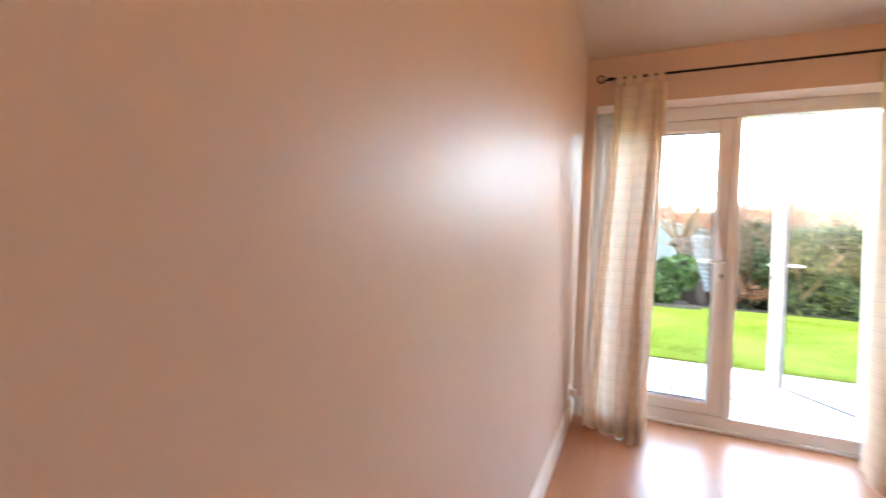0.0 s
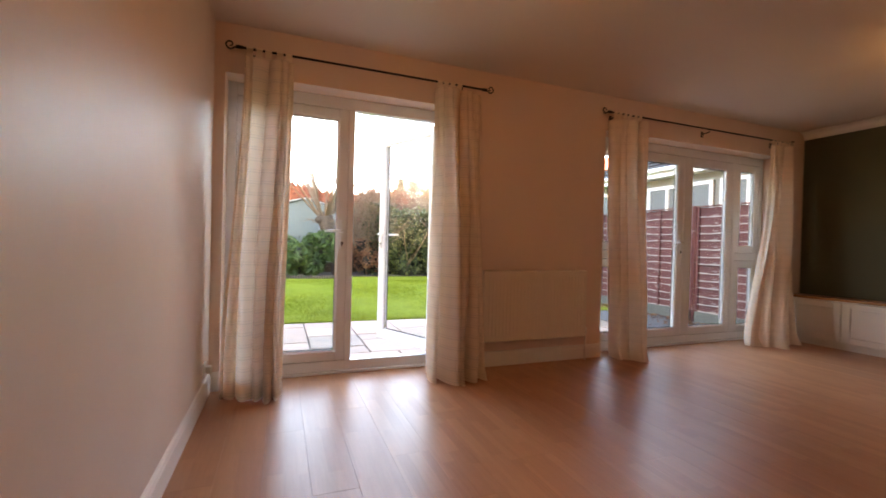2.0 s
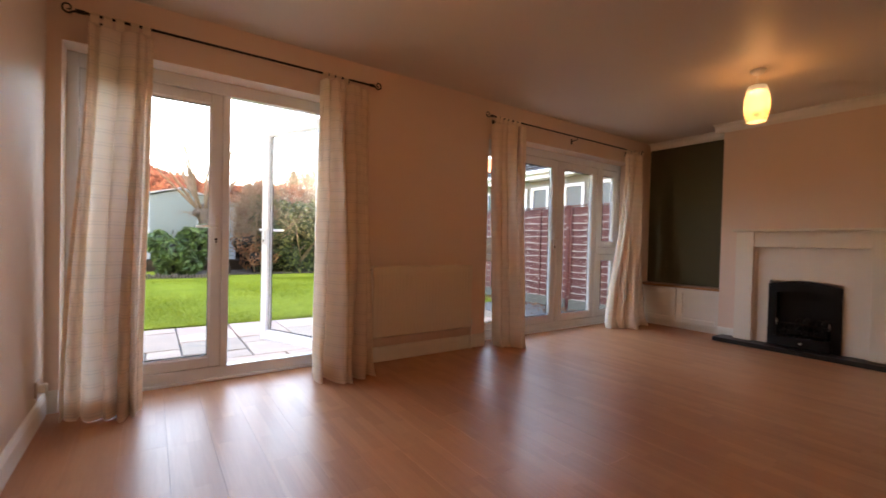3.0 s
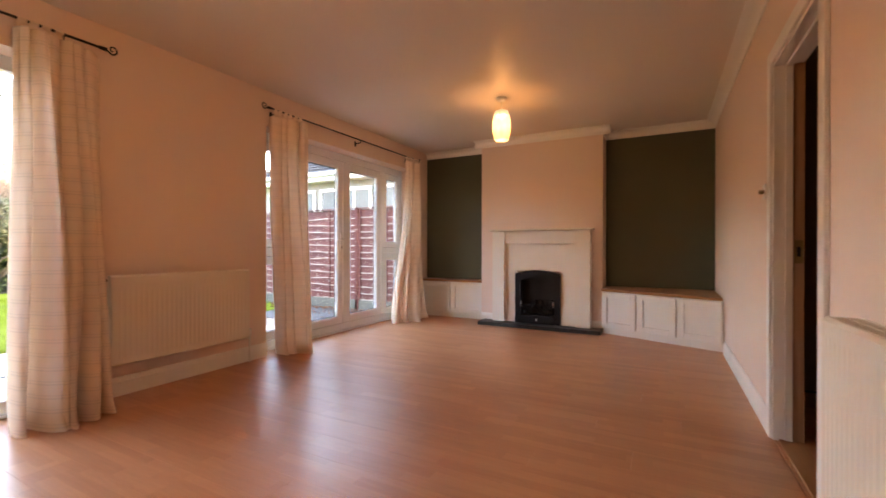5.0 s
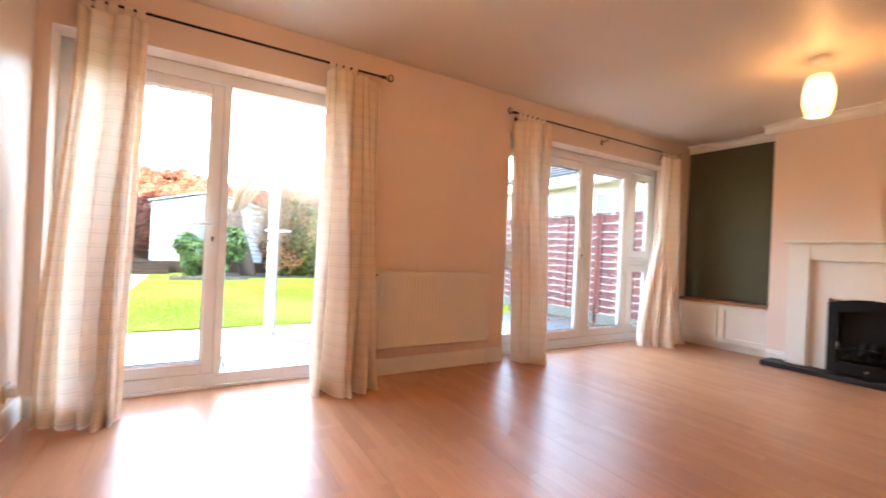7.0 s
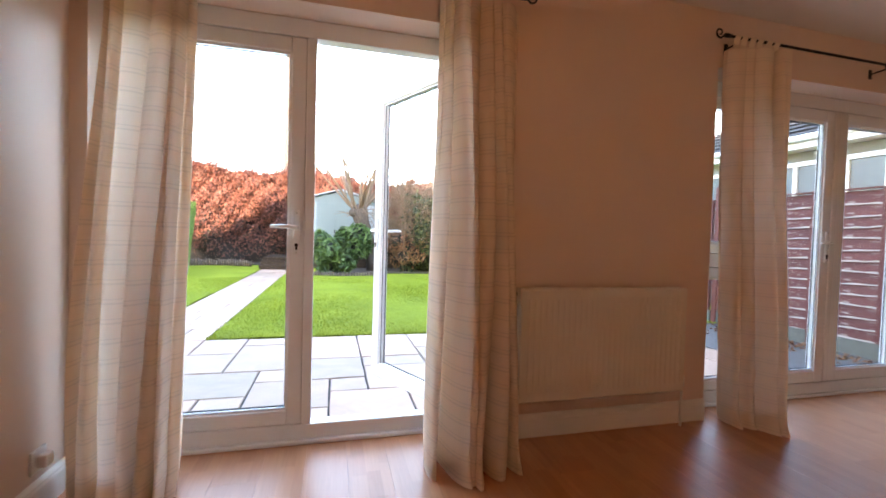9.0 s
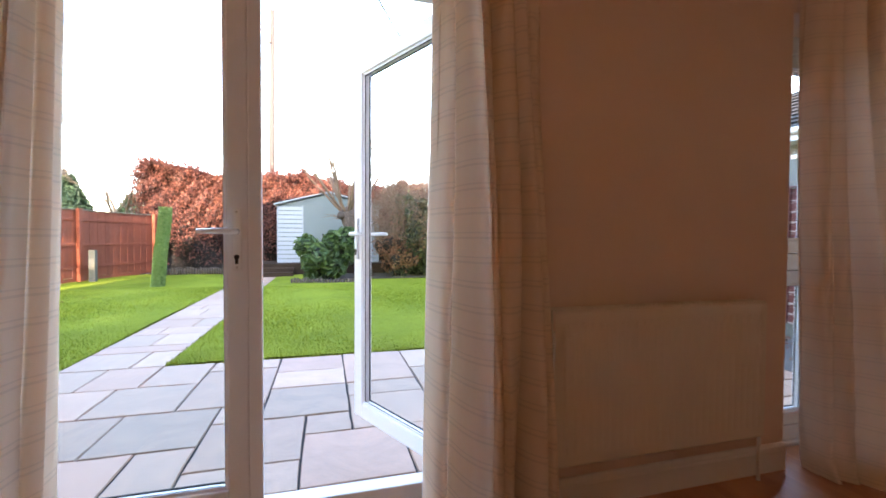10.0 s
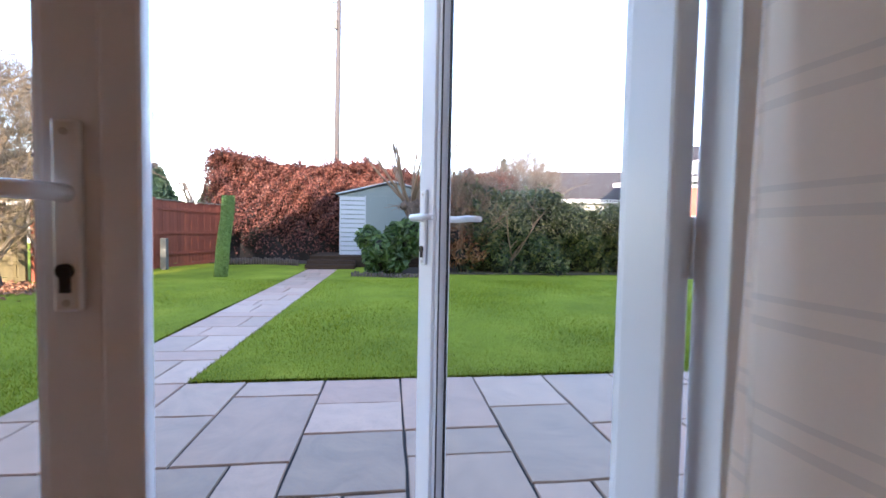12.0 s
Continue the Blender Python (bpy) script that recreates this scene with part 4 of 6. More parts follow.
def prism(pts, z0, z1, bevel=0.0):
    bm = bmesh.new()
    lo = [bm.verts.new((x, y, z0)) for x, y in pts]
    hi = [bm.verts.new((x, y, z1)) for x, y in pts]
    n = len(pts)
    bm.faces.new(lo[::-1])
    bm.faces.new(hi)
    for i in range(n):
        bm.faces.new((lo[i], lo[(i + 1) % n], hi[(i + 1) % n], hi[i]))
    bmesh.ops.recalc_face_normals(bm, faces=bm.faces)
    if bevel:
        bmesh.ops.bevel(bm, geom=list(bm.edges), offset=bevel, segments=2, profile=0.6, affect="EDGES")
    return bm


def alcove_cupboard(front0, front1, back_x, doors, z_top, label, top_label):
    """Low cupboard with its front between two floor points, at a slant if they differ in x."""
    f0, f1 = Vector((*front0, 0)), Vector((*front1, 0))
    d = (f1 - f0).normalized()
    out = Vector((-abs(d.y), d.x * (1 if d.y > 0 else -1), 0))
    if out.x > 0:
        out = -out
    cab = thing("cupboard", label, "cupboard", "alcove cupboards", at=((f0 + f1) / 2))
    ins = -out * 0.03
    part("plinth", prism([(f0 + ins)[:2], (f1 + ins)[:2], (back_x, front1[1]), (back_x, front0[1])], 0.0, 0.075), M_CABINET, cab)
    part("body", prism([f0[:2], f1[:2], (back_x, front1[1]), (back_x, front0[1])], 0.075, z_top - 0.03), M_CABINET, cab)
    for i in range(doors):
        a, b = f0.lerp(f1, (i + 0.02) / doors), f0.lerp(f1, (i + 0.98) / doors)
        shaker_door(cab, a[:2], b[:2], 0.085, z_top - 0.04, out[:2], True)
    e = out * 0.028
    top = prism([(f0 + e)[:2], (f1 + e)[:2], (back_x, front1[1]), (back_x, front0[1])], z_top - 0.029, z_top, 0.004)
    solid("shelf_top", top, M_OAK, top_label, "shelf")


alcove_cupboard((6.33, YC1 + 0.006), (6.30, YW - 0.005), XA - 0.002, 2, 0.55, "low cream panelled cupboard in the alcove by the garden doors", "varnished brown pine shelf on the small alcove cupboard")
alcove_cupboard((5.665, YR + 0.004), (6.115, YC0 - 0.006), XA - 0.002, 3, 0.53, "low cream three door cupboard in the wide alcove", "varnished brown pine shelf on the wide alcove cupboard")

# ---------------------------------------------------------------- pendant lamp, switch, sockets
LX, LY = 4.72, 1.43
lamp = thing("pendant_lamp", "lit pendant lamp with an amber glass barrel shade", "ceiling lamp", "pendant lamps", at=(LX, LY, H))
part("ceiling_rose", lathe([(0.001, 0), (0.052, 0), (0.050, -0.012), (0.036, -0.030), (0.012, -0.036), (0.001, -0.036)], (LX, LY, H - 0.0005)), M_PLASTIC, lamp, "white ceiling rose", True)
bm = bmesh.new()
sweep(bm, [(LX, LY, H - 0.03), (LX, LY, 2.33)], 0.0035, 6)
sweep(bm, [(LX, LY, 2.345), (LX, LY, 2.275)], 0.019, 12)
add_cap = lathe([(0.019, 2.300), (0.058, 2.304), (0.058, 2.300), (0.019, 2.296)], (LX, LY, 0), 24)
part("shade_carrier", add_cap, M_PLASTIC, lamp)
part("lamp_holder", bm, M_PLASTIC, lamp, "white cord and lamp holder", True)
sh = [(0.062, 0.142), (0.074, 0.10), (0.084, 0.05), (0.088, 0.0), (0.086, -0.05), (0.078, -0.10), (0.066, -0.142)]
ob = new("shade", mesh_of(lathe(sh, (0, 0, 0), 40), "shade", M_SHADE, True))
ob.location = (0, 0, 2.20 - H)
ob.parent = lamp
tagged(ob, "glowing amber and white glass shade")
bm = bmesh.new()
bmesh.ops.create_uvsphere(bm, u_segments=16, v_segments=10, radius=0.028, matrix=Matrix.Translation((LX, LY, 2.13)))
bulb_glass = part("bulb", bm, M_PLASTIC, lamp, "", True)
copy_thing(lamp, Matrix.Translation((1.72, LY, H)))

sw = thing("light_switch", "small brass light switch on the wall by the doorway", "light switch", at=(3.82, YR, 1.33))
part("plate", box((3.778, YR, 1.290), (3.862, YR + 0.006, 1.374), 0.002), M_PLASTIC, sw)
bm = bmesh.new()
sweep(bm, [(3.82, YR + 0.005, 1.332), (3.82, YR + 0.030, 1.332)], 0.013, 12)
part("dimmer_knob", bm, M_BRASS, sw, "aged brass dimmer knob", True)
so = thing("wall_socket", "white plastic socket low on the wall behind the curtain", "socket", at=(XL, 3.13, 0.2))
part("plate", box((XL, 3.06, 0.160), (XL + 0.010, 3.146, 0.246), 0.003), M_PLASTIC, so)
part("plug", box((XL + 0.0102, 3.08, 0.180), (XL + 0.045, 3.126, 0.226), 0.008), M_PLASTIC, so)


# ---------------------------------------------------------------- garden: ground, terrace, path
GZ = -0.13
bm = bmesh.new()
bmesh.ops.create_grid(bm, x_segments=4, y_segments=4, size=450)
bmesh.ops.translate(bm, verts=bm.verts, vec=(0, 100, -0.19))
solid("ground", bm, M_LAWN, "flat grassy ground out to the horizon", "ground", "structure")


def turf(name, x0, x1, y0, y1, step):
    nx, ny = int((x1 - x0) / step), int((y1 - y0) / step)
    xs, ys = np.linspace(x0, x1, nx + 1), np.linspace(y0, y1, ny + 1)
    gx, gy = np.meshgrid(xs, ys)
    z = GZ + 0.005 + 0.012 * np.sin(gx * 1.7 + 0.6 * np.sin(gy)) * np.cos(gy * 1.1 + gx * 0.4)
    verts = np.stack([gx.ravel(), gy.ravel(), z.ravel()], 1)
    i = np.arange(ny * (nx + 1)).reshape(ny, nx + 1)[:, :-1].ravel()
    faces = np.stack([i, i + 1, i + nx + 2, i + nx + 1], 1)
    ob = new(name, from_arrays(name, verts, faces, M_LAWN, True))
    return tagged(ob, "short mown green lawn beside the stone path", "lawn", kind="structure")


turf("lawn", -0.02, 9.5, 6.33, 17.6, 0.2)
turf("lawn", -12.0, -0.90, 3.7, 17.6, 0.2)


def scatter_blades(name, areas, count, h, w, seed):
    """Grass blades as slim bent triangles, all in one mesh."""
    rng = np.random.default_rng(seed)
    size = np.array([(a[1] - a[0]) * (a[3] - a[2]) for a in areas])
    pick = rng.choice(len(areas), count, p=size / size.sum())
    ar = np.array(areas)[pick]
    x = ar[:, 0] + (ar[:, 1] - ar[:, 0]) * rng.random(count)
    # denser near the terrace
    y = ar[:, 2] + (ar[:, 3] - ar[:, 2]) * rng.random(count) ** 1.5
    z = np.full(count, GZ - 0.008)
    ang = rng.random(count) * math.tau
    hh = h * (0.5 + rng.random(count))
    ww = w * (0.6 + 0.8 * rng.random(count)) * (1 + 0.10 * np.maximum(0, y - 7))
    lean = 0.9 * hh * rng.random(count)
    la = rng.random(count) * math.tau
    dx, dy = np.cos(ang) * ww, np.sin(ang) * ww
    a = np.stack([x - dx, y - dy, z], 1)
    b = np.stack([x + dx, y + dy, z], 1)
    c = np.stack([x + np.cos(la) * lean, y + np.sin(la) * lean, z + hh], 1)
    verts = np.stack([a, b, c], 1).reshape(-1, 3)
    faces = np.arange(count * 3).reshape(-1, 3)
    ob = new(name, from_arrays(name, verts, faces, M_BLADE))
    return tagged(ob, "short green grass blades of the mown lawn", "grass", kind="stuff")


scatter_blades("grass", [(-0.04, 7.5, 6.32, 13.0), (-5.0, -0.88, 5.0, 13.0)], 170000, 0.031, 0.0034, 2)
solid("patio_bed", box((-0.90, YW + WT, -0.185), (9.0, 6.325, GZ - 0.012)), M_MORTAR, "dark gritty bedding under the terrace slabs", "paving bed", "structure")
solid("path_bed", box((-0.90, 6.326, -0.185), (-0.015, 15.6, GZ - 0.012)), M_MORTAR, "dark gritty bedding under the garden path", "paving bed", "structure")


# ---------------------------------------------------------------- boundary fences
def board_fence(p0, p1, n, height, material, label, seed, rail=True, base=True, cap=True):
    """Upright feather-edge boards on rails between posts, from p0 to p1."""
    a, b = Vector((*p0, GZ)), Vector((*p1, GZ))
    d = (b - a).normalized()
    L = (b - a).length
    turn = math.atan2(d.y, d.x)
    f = thing("fence", label, "fence", "garden fences", at=(a + b) / 2)
    fr = Matrix.Translation(a) @ Matrix.Rotation(turn, 4, "Z")
    pitch = L / n
    me = mesh_of(box((-pitch * 0.54, -0.011, 0.10), (pitch * 0.54, 0.011, height), 0.003), "board", material)
    rng = random.Random(seed)
    for i in range(n):
        ob = new("board", me)
        ob.parent = f
        ob.matrix_parent_inverse = f.matrix_world.inverted()
        ob.matrix_basis = fr @ Matrix.Translation(((i + 0.5) * pitch, 0.006 * (i % 2) - 0.025, rng.uniform(-0.012, 0.012))) @ Matrix.Rotation(rng.uniform(-0.006, 0.006), 4, "Y")
    for z in (0.35, 0.95, 1.62):
        bm = box((0, -0.06, z), (L, -0.035, z + 0.075), 0.006)
        bm.transform(fr)
        part("rail", bm, material, f)
    if cap:
        bm = box((-0.03, -0.065, height + 0.006), (L + 0.03, 0.03, height + 0.035), 0.006)
        bm.transform(fr)
        part("capping", bm, M_POST, f, "pale weathered capping rail")
    if base:
        bm = box((0, -0.045, -0.02), (L, -0.005, 0.098), 0.004)
        bm.transform(fr)
        part("gravel_board", bm, material, f)
    k = max(1, round(L / 2.6))
    for i in range(k + 1):
        x = L * i / k
        bm = box((x - 0.055, -0.16, -0.05), (x + 0.055, -0.062, height + 0.05), 0.01)
        bm.transform(fr)
        part("post", bm, material, f)
    return fr


board_fence((-5.75, 12.45), (-4.15, 17.9), 42, 1.90, M_FENCE, "red-brown stained feather-edge board fence", 4)
board_fence((-10.5, 11.2), (-5.80, 12.40), 34, 1.55, M_LARCH, "pale yellow-green board fence behind a bare tree", 6, cap=False)
solid("concrete_spur", box((-4.62, 15.05, GZ - 0.03), (-4.47, 15.2, 0.72), 0.02), M_CONCRETE, "short grey concrete spur bolted to the fence post", "post")


def lap_panel(x, y0, y1, z0, z1, rows, seed):
    """A lap fence panel along y: wavy overlapping boards in a batten frame."""
    f = thing("lap_fence", "red-brown lap fence panel with peeling pale edges", "fence", "lap fence panels", at=(x, (y0 + y1) / 2, z0))
    step = (z1 - z0) / rows
    shapes = []
    for s in range(3):
        rng = random.Random(seed * 10 + s)
        bm, bm2 = bmesh.new(), bmesh.new()
        n = 14
        low, high, lip = [], [], []
        w1, w2 = rng.uniform(0, 6), rng.uniform(2, 5)
        for i in range(n + 1):
            y = (y1 - y0) * i / n
            wob = 0.010 * math.sin(w1 + w2 * i / n * 2) + rng.uniform(-0.003, 0.003)
            low.append((y, wob - 0.018))
            high.append((y, step + 0.02))
        for i in range(n):
            q = [(-0.020, *low[i]), (-0.020, *low[i + 1]), (0.004, *high[i + 1]), (0.004, *high[i])]
            bm.faces.new([bm.verts.new(p) for p in q])
            e = [(-0.021, *low[i]), (-0.021, *low[i + 1]), (-0.007, low[i + 1][0], low[i + 1][1] - 0.001), (-0.007, low[i][0], low[i][1] - 0.001)]
            bm2.faces.new([bm2.verts.new(p) for p in e])
            e = [(-0.0216, *low[i]), (-0.0216, *low[i + 1]), (-0.0200, low[i + 1][0], low[i + 1][1] + 0.017 + 0.006 * math.sin(i * 2.1 + s)), (-0.0200, low[i][0], low[i][1] + 0.017 + 0.006 * math.sin(i * 2.1 - 2.1 + s))]
            bm2.faces.new([bm2.verts.new(p) for p in e])
        for b in (bm, bm2):
            bmesh.ops.remove_doubles(b, verts=b.verts, dist=0.0003)
        shapes.append((mesh_of(bm, "lap_board", M_LAP), mesh_of(bm2, "board_edge", M_LAPEDGE)))
    for r in range(rows):
        me, edge = shapes[r % 3]
        ob = new("lap_board", me)
        ob.parent = f
        ob.matrix_parent_inverse = f.matrix_world.inverted()
        ob.matrix_basis = Matrix.Translation((x, y0, z0 + r * step))
        lip = new("board_edge", edge)
        lip.parent = ob
    for y in (y0 + 0.01, (y0 + y1) / 2, y1 - 0.05):
        part("batten", box((x - 0.036, y, z0 - 0.01), (x - 0.022, y + 0.04, z1 + 0.03)), M_LAP, f)
    part("capping", box((x - 0.045, y0, z1 + 0.031), (x + 0.02, y1, z1 + 0.05)), M_LAP, f)


FX = 7.0
for i, y0 in enumerate((3.72, 5.06, 6.48)):
    y1 = y0 + 1.30
    lap_panel(FX, y0, y1, 0.06, 1.70, 13, 3 + i)
    solid("gravel_board", box((FX - 0.03, y0, GZ - 0.03), (FX + 0.02, y1, 0.05), 0.006), M_CONCRETE, "mossy grey concrete gravel board under the fence", "gravel board", group="gravel boards")
    solid("fence_post", box((FX - 0.03, y1 + 0.022, GZ - 0.03), (FX + 0.05, y1 + 0.098, 1.76 if i != 1 else 1.95), 0.01), M_LAP, "red-brown stained square timber fence post", "post", group="fence posts")
solid("side_path", box((5.55, 3.62, GZ - 0.01), (6.96, 7.9, GZ + 0.007), 0.004), M_STRIP_SHADE, "mossy grey concrete strip beside the house, darkened for the narrow gap's shade", "paving", "structure")


# ---------------------------------------------------------------- houses beyond
def far_window(parent, x0, y0, z0, x1, y1, z1, material=M_UPVC, bars=1):
    """A framed window on a flat wall between two floor points."""
    a, b = Vector((x0, y0, 0)), Vector((x1, y1, 0))
    d, L = (b - a).normalized(), (b - a).length
    o = Vector((d.y, -d.x, 0))
    fr = Matrix(((d.x, o.x, 0, x0), (d.y, o.y, 0, y0), (0, 0, 1, 0), (0, 0, 0, 1)))
    bm = box((0, 0.0, z0), (L, 0.02, z1))
    bm.transform(fr)
    bmesh.ops.recalc_face_normals(bm, faces=bm.faces)
    win = part("window", bm, M_FARWIN, parent, "window pane, grey for the sky it reflects")
    bm = bmesh.new()
    w = 0.07
    add_box(bm, (0, 0.0, z0), (w, 0.06, z1))
    add_box(bm, (L - w, 0.0, z0), (L, 0.06, z1))
    add_box(bm, (w, 0.0, z1 - w), (L - w, 0.06, z1))
    add_box(bm, (w, 0.0, z0), (L - w, 0.06, z0 + w))
    for i in range(bars):
        x = L * (i + 1) / (bars + 1)
        add_box(bm, (x - 0.03, 0.0, z0 + w), (x + 0.03, 0.055, z1 - w))
    bm.transform(fr)
    bmesh.ops.recalc_face_normals(bm, faces=bm.faces)
    part("window_frame", bm, material, win, "white window frame")


def tile_roof(parent, eave0, eave1, ridge0, ridge1, courses, material):
    """A roof slope as overlapping courses of tiles."""
    e0, e1, r0, r1 = (Vector(p) for p in (eave0, eave1, ridge0, ridge1))
    n = (e1 - e0).cross(r0 - e0).normalized()
    if n.z < 0:
        n = -n
    bm = bmesh.new()
    for i in range(courses):
        a, b = i / courses, (i + 1.12) / courses
        p = [e0.lerp(r0, a) + n * 0.035, e1.lerp(r1, a) + n * 0.035, e1.lerp(r1, min(b, 1)), e0.lerp(r0, min(b, 1))]
        bm.faces.new([bm.verts.new(q) for q in p])
        p2 = [e0.lerp(r0, a), e1.lerp(r1, a), e1.lerp(r1, a) + n * 0.035, e0.lerp(r0, a) + n * 0.035]
        bm.faces.new([bm.verts.new(q) for q in p2])
    return part("roof_slope", bm, material, parent, "overlapping brown tiles")


nb = thing("bungalow", "neighbour's low white-framed bungalow with a tiled hip roof", "house", at=(10, 3, GZ))
NX, NY1, NG = 8.7, 9.6, 2.62
part("wall", box((NX, -3.0, GZ - 0.05), (NX + 4.6, NY1, NG)), M_RENDER, nb, "cream rendered wall")
for i in range(6):
    y = NY1 - 0.25 - i * 1.75
    far_window(nb, NX - 0.002, y, 1.30, NX - 0.002, y - 1.60, 2.45, M_UPVC, 2)
part("fascia", box((NX - 0.30, -3.3, NG), (NX - 0.27, NY1 + 0.3, NG + 0.17)), M_UPVC, nb, "white fascia board")
part("fascia", box((NX - 0.27, NY1 + 0.27, NG), (NX + 4.9, NY1 + 0.3, NG + 0.17)), M_UPVC, nb, "white fascia board")
part("soffit", box((NX - 0.27, -3.3, NG), (NX + 4.9, NY1 + 0.27, NG + 0.02)), M_UPVC, nb, "white soffit board")
bm = bmesh.new()
sweep(bm, [(NX - 0.35, -3.3, NG + 0.15), (NX - 0.35, NY1 + 0.35, NG + 0.15)], 0.055, 10)
part("gutter", bm, M_UPVC, nb, "white plastic gutter", True)
tile_roof(nb, (NX - 0.36, -3.3, NG + 0.18), (NX - 0.36, NY1 + 0.36, NG + 0.18), (NX + 2.3, -3.3, NG + 1.75), (NX + 2.3, NY1 - 2.3, NG + 1.75), 14, M_ROOFTILE)
tile_roof(nb, (NX - 0.36, NY1 + 0.36, NG + 0.18), (NX + 4.96, NY1 + 0.36, NG + 0.18), (NX + 2.3, NY1 - 2.3, NG + 1.75), (NX + 2.3, NY1 - 2.3, NG + 1.75), 14, M_ROOFTILE)


def gable_house(x, y, w, d, eave, ridge, turn, wall_m, label, floors=1):
    """A far house: walls, two roof slopes, gables, chimney and windows on the front."""
    h = thing("house", label, "house", "houses beyond the garden", at=(x, y, GZ))
    fr = Matrix.Translation((x, y, GZ)) @ Matrix.Rotation(radians(turn), 4, "Z")

    def put(name, bm, material, parent=h, text=""):
        bm.transform(fr)
        bmesh.ops.recalc_face_normals(bm, faces=bm.faces)
        return part(name, bm, material, parent, text)

    put("wall", box((-w / 2, -d / 2, -0.1), (w / 2, d / 2, eave)), wall_m)
    for s in (-1, 1):
        bm = bmesh.new()
        q = [(s * w / 2, -d / 2, eave), (s * w / 2, d / 2, eave), (s * w / 2, 0, ridge), (s * (w / 2 - 0.2), -d / 2, eave), (s * (w / 2 - 0.2), d / 2, eave), (s * (w / 2 - 0.2), 0, ridge)]
        vs = [bm.verts.new(p) for p in q]
        for f in ((0, 1, 2), (5, 4, 3), (0, 2, 5, 3), (1, 4, 5, 2), (0, 3, 4, 1)):
            bm.faces.new([vs[i] for i in f])
        put("gable", bm, wall_m)
        sl = bmesh.new()
        a, b, t = (s * (d / 2 + 0.35)), eave - 0.25, 0.14
        pts = [(-w / 2 - 0.3, a, b), (w / 2 + 0.3, a, b), (w / 2 + 0.3, 0, ridge + 0.02), (-w / 2 - 0.3, 0, ridge + 0.02)]
        lo = [sl.verts.new(p) for p in pts]
        hi = [sl.verts.new((p[0], p[1], p[2] + t)) for p in pts]
        sl.faces.new(lo)
        sl.faces.new(hi)
        for i in range(4):
            sl.faces.new((lo[i], lo[(i + 1) % 4], hi[(i + 1) % 4], hi[i]))
        put("roof", sl, M_ROOFTILE)
        put("bargeboard", box((-w / 2 - 0.33, min(a, a - s * 0.1), b - 0.05), (w / 2 + 0.33, max(a, a - s * 0.1), b + 0.16)), M_UPVC)
    chim = put("chimney", box((w * 0.22, -0.35, ridge - 0.6), (w * 0.22 + 0.7, 0.35, ridge + 0.9)), M_BRICK)
    for f in range(floors):
        for i in range(3):
            xx = -w / 2 + w * (i + 0.5) / 3
            z0 = 0.9 + f * 2.6
            win = put("window", box((xx - 0.7, -d / 2 - 0.02, z0), (xx + 0.7, -d / 2 + 0.03, z0 + 1.15)), M_FARWIN)
            bm = bmesh.new()
            for p, q in (((xx - 0.75, z0 - 0.05), (xx - 0.66, z0 + 1.2)), ((xx + 0.66, z0 - 0.05), (xx + 0.75, z0 + 1.2)), ((xx - 0.04, z0), (xx + 0.04, z0 + 1.15)), ((xx - 0.66, z0 + 1.11), (xx + 0.66, z0 + 1.2)), ((xx - 0.66, z0 - 0.05), (xx + 0.66, z0 + 0.04))):
                add_box(bm, (p[0], -d / 2 - 0.06, p[1]), (q[0], -d / 2 - 0.021, q[1]))
            put("window_frame", bm, M_UPVC, win)
    return h


gable_house(-24, 36, 15, 9, 3.4, 6.0, 24, M_RENDER, "far cream rendered house behind the bare trees", 1)
gable_house(-32, 27, 10, 8, 5.2, 7.4, 40, M_BRICK, "far red brick house seen through twigs", 2)
gable_house(15.6, 30.0, 9, 7, 3.3, 5.2, -14, M_RENDER, "far rendered bungalow with a dark tiled roof", 1)
gable_house(18.6, 23.0, 7, 7, 4.0, 5.9, -60, M_BRICK, "far red brick house with white bargeboards", 2)


# ---------------------------------------------------------------- planting
def leaf_cloud(points, normals, size, seed, bend=0.35):
    """Folded four-point leaves at points, turned about their normals; returns vertices and faces."""
    rng = np.random.default_rng(seed)
    n = len(points)
    nrm = normals + rng.normal(0, 0.65, (n, 3))
    nrm /= np.linalg.norm(nrm, axis=1, keepdims=True) + 1e-9
    ref = rng.normal(0, 1, (n, 3))
    u = np.cross(nrm, ref)
    u /= np.linalg.norm(u, axis=1, keepdims=True) + 1e-9
    w = np.cross(nrm, u)
    s = (size * (0.6 + 0.8 * rng.random(n)))[:, None]
    a = points - u * s
    b = points + w * s * 0.45 + nrm * s * bend
    c = points + u * s
    d = points - w * s * 0.45 + nrm * s * bend
    verts = np.stack([a, b, c, d], 1).reshape(-1, 3)
    i = np.arange(n)[:, None] * 4
    faces = np.concatenate([i + np.array([[0, 1, 2]]), i + np.array([[0, 2, 3]])], 1).reshape(-1, 3)
    return verts, faces


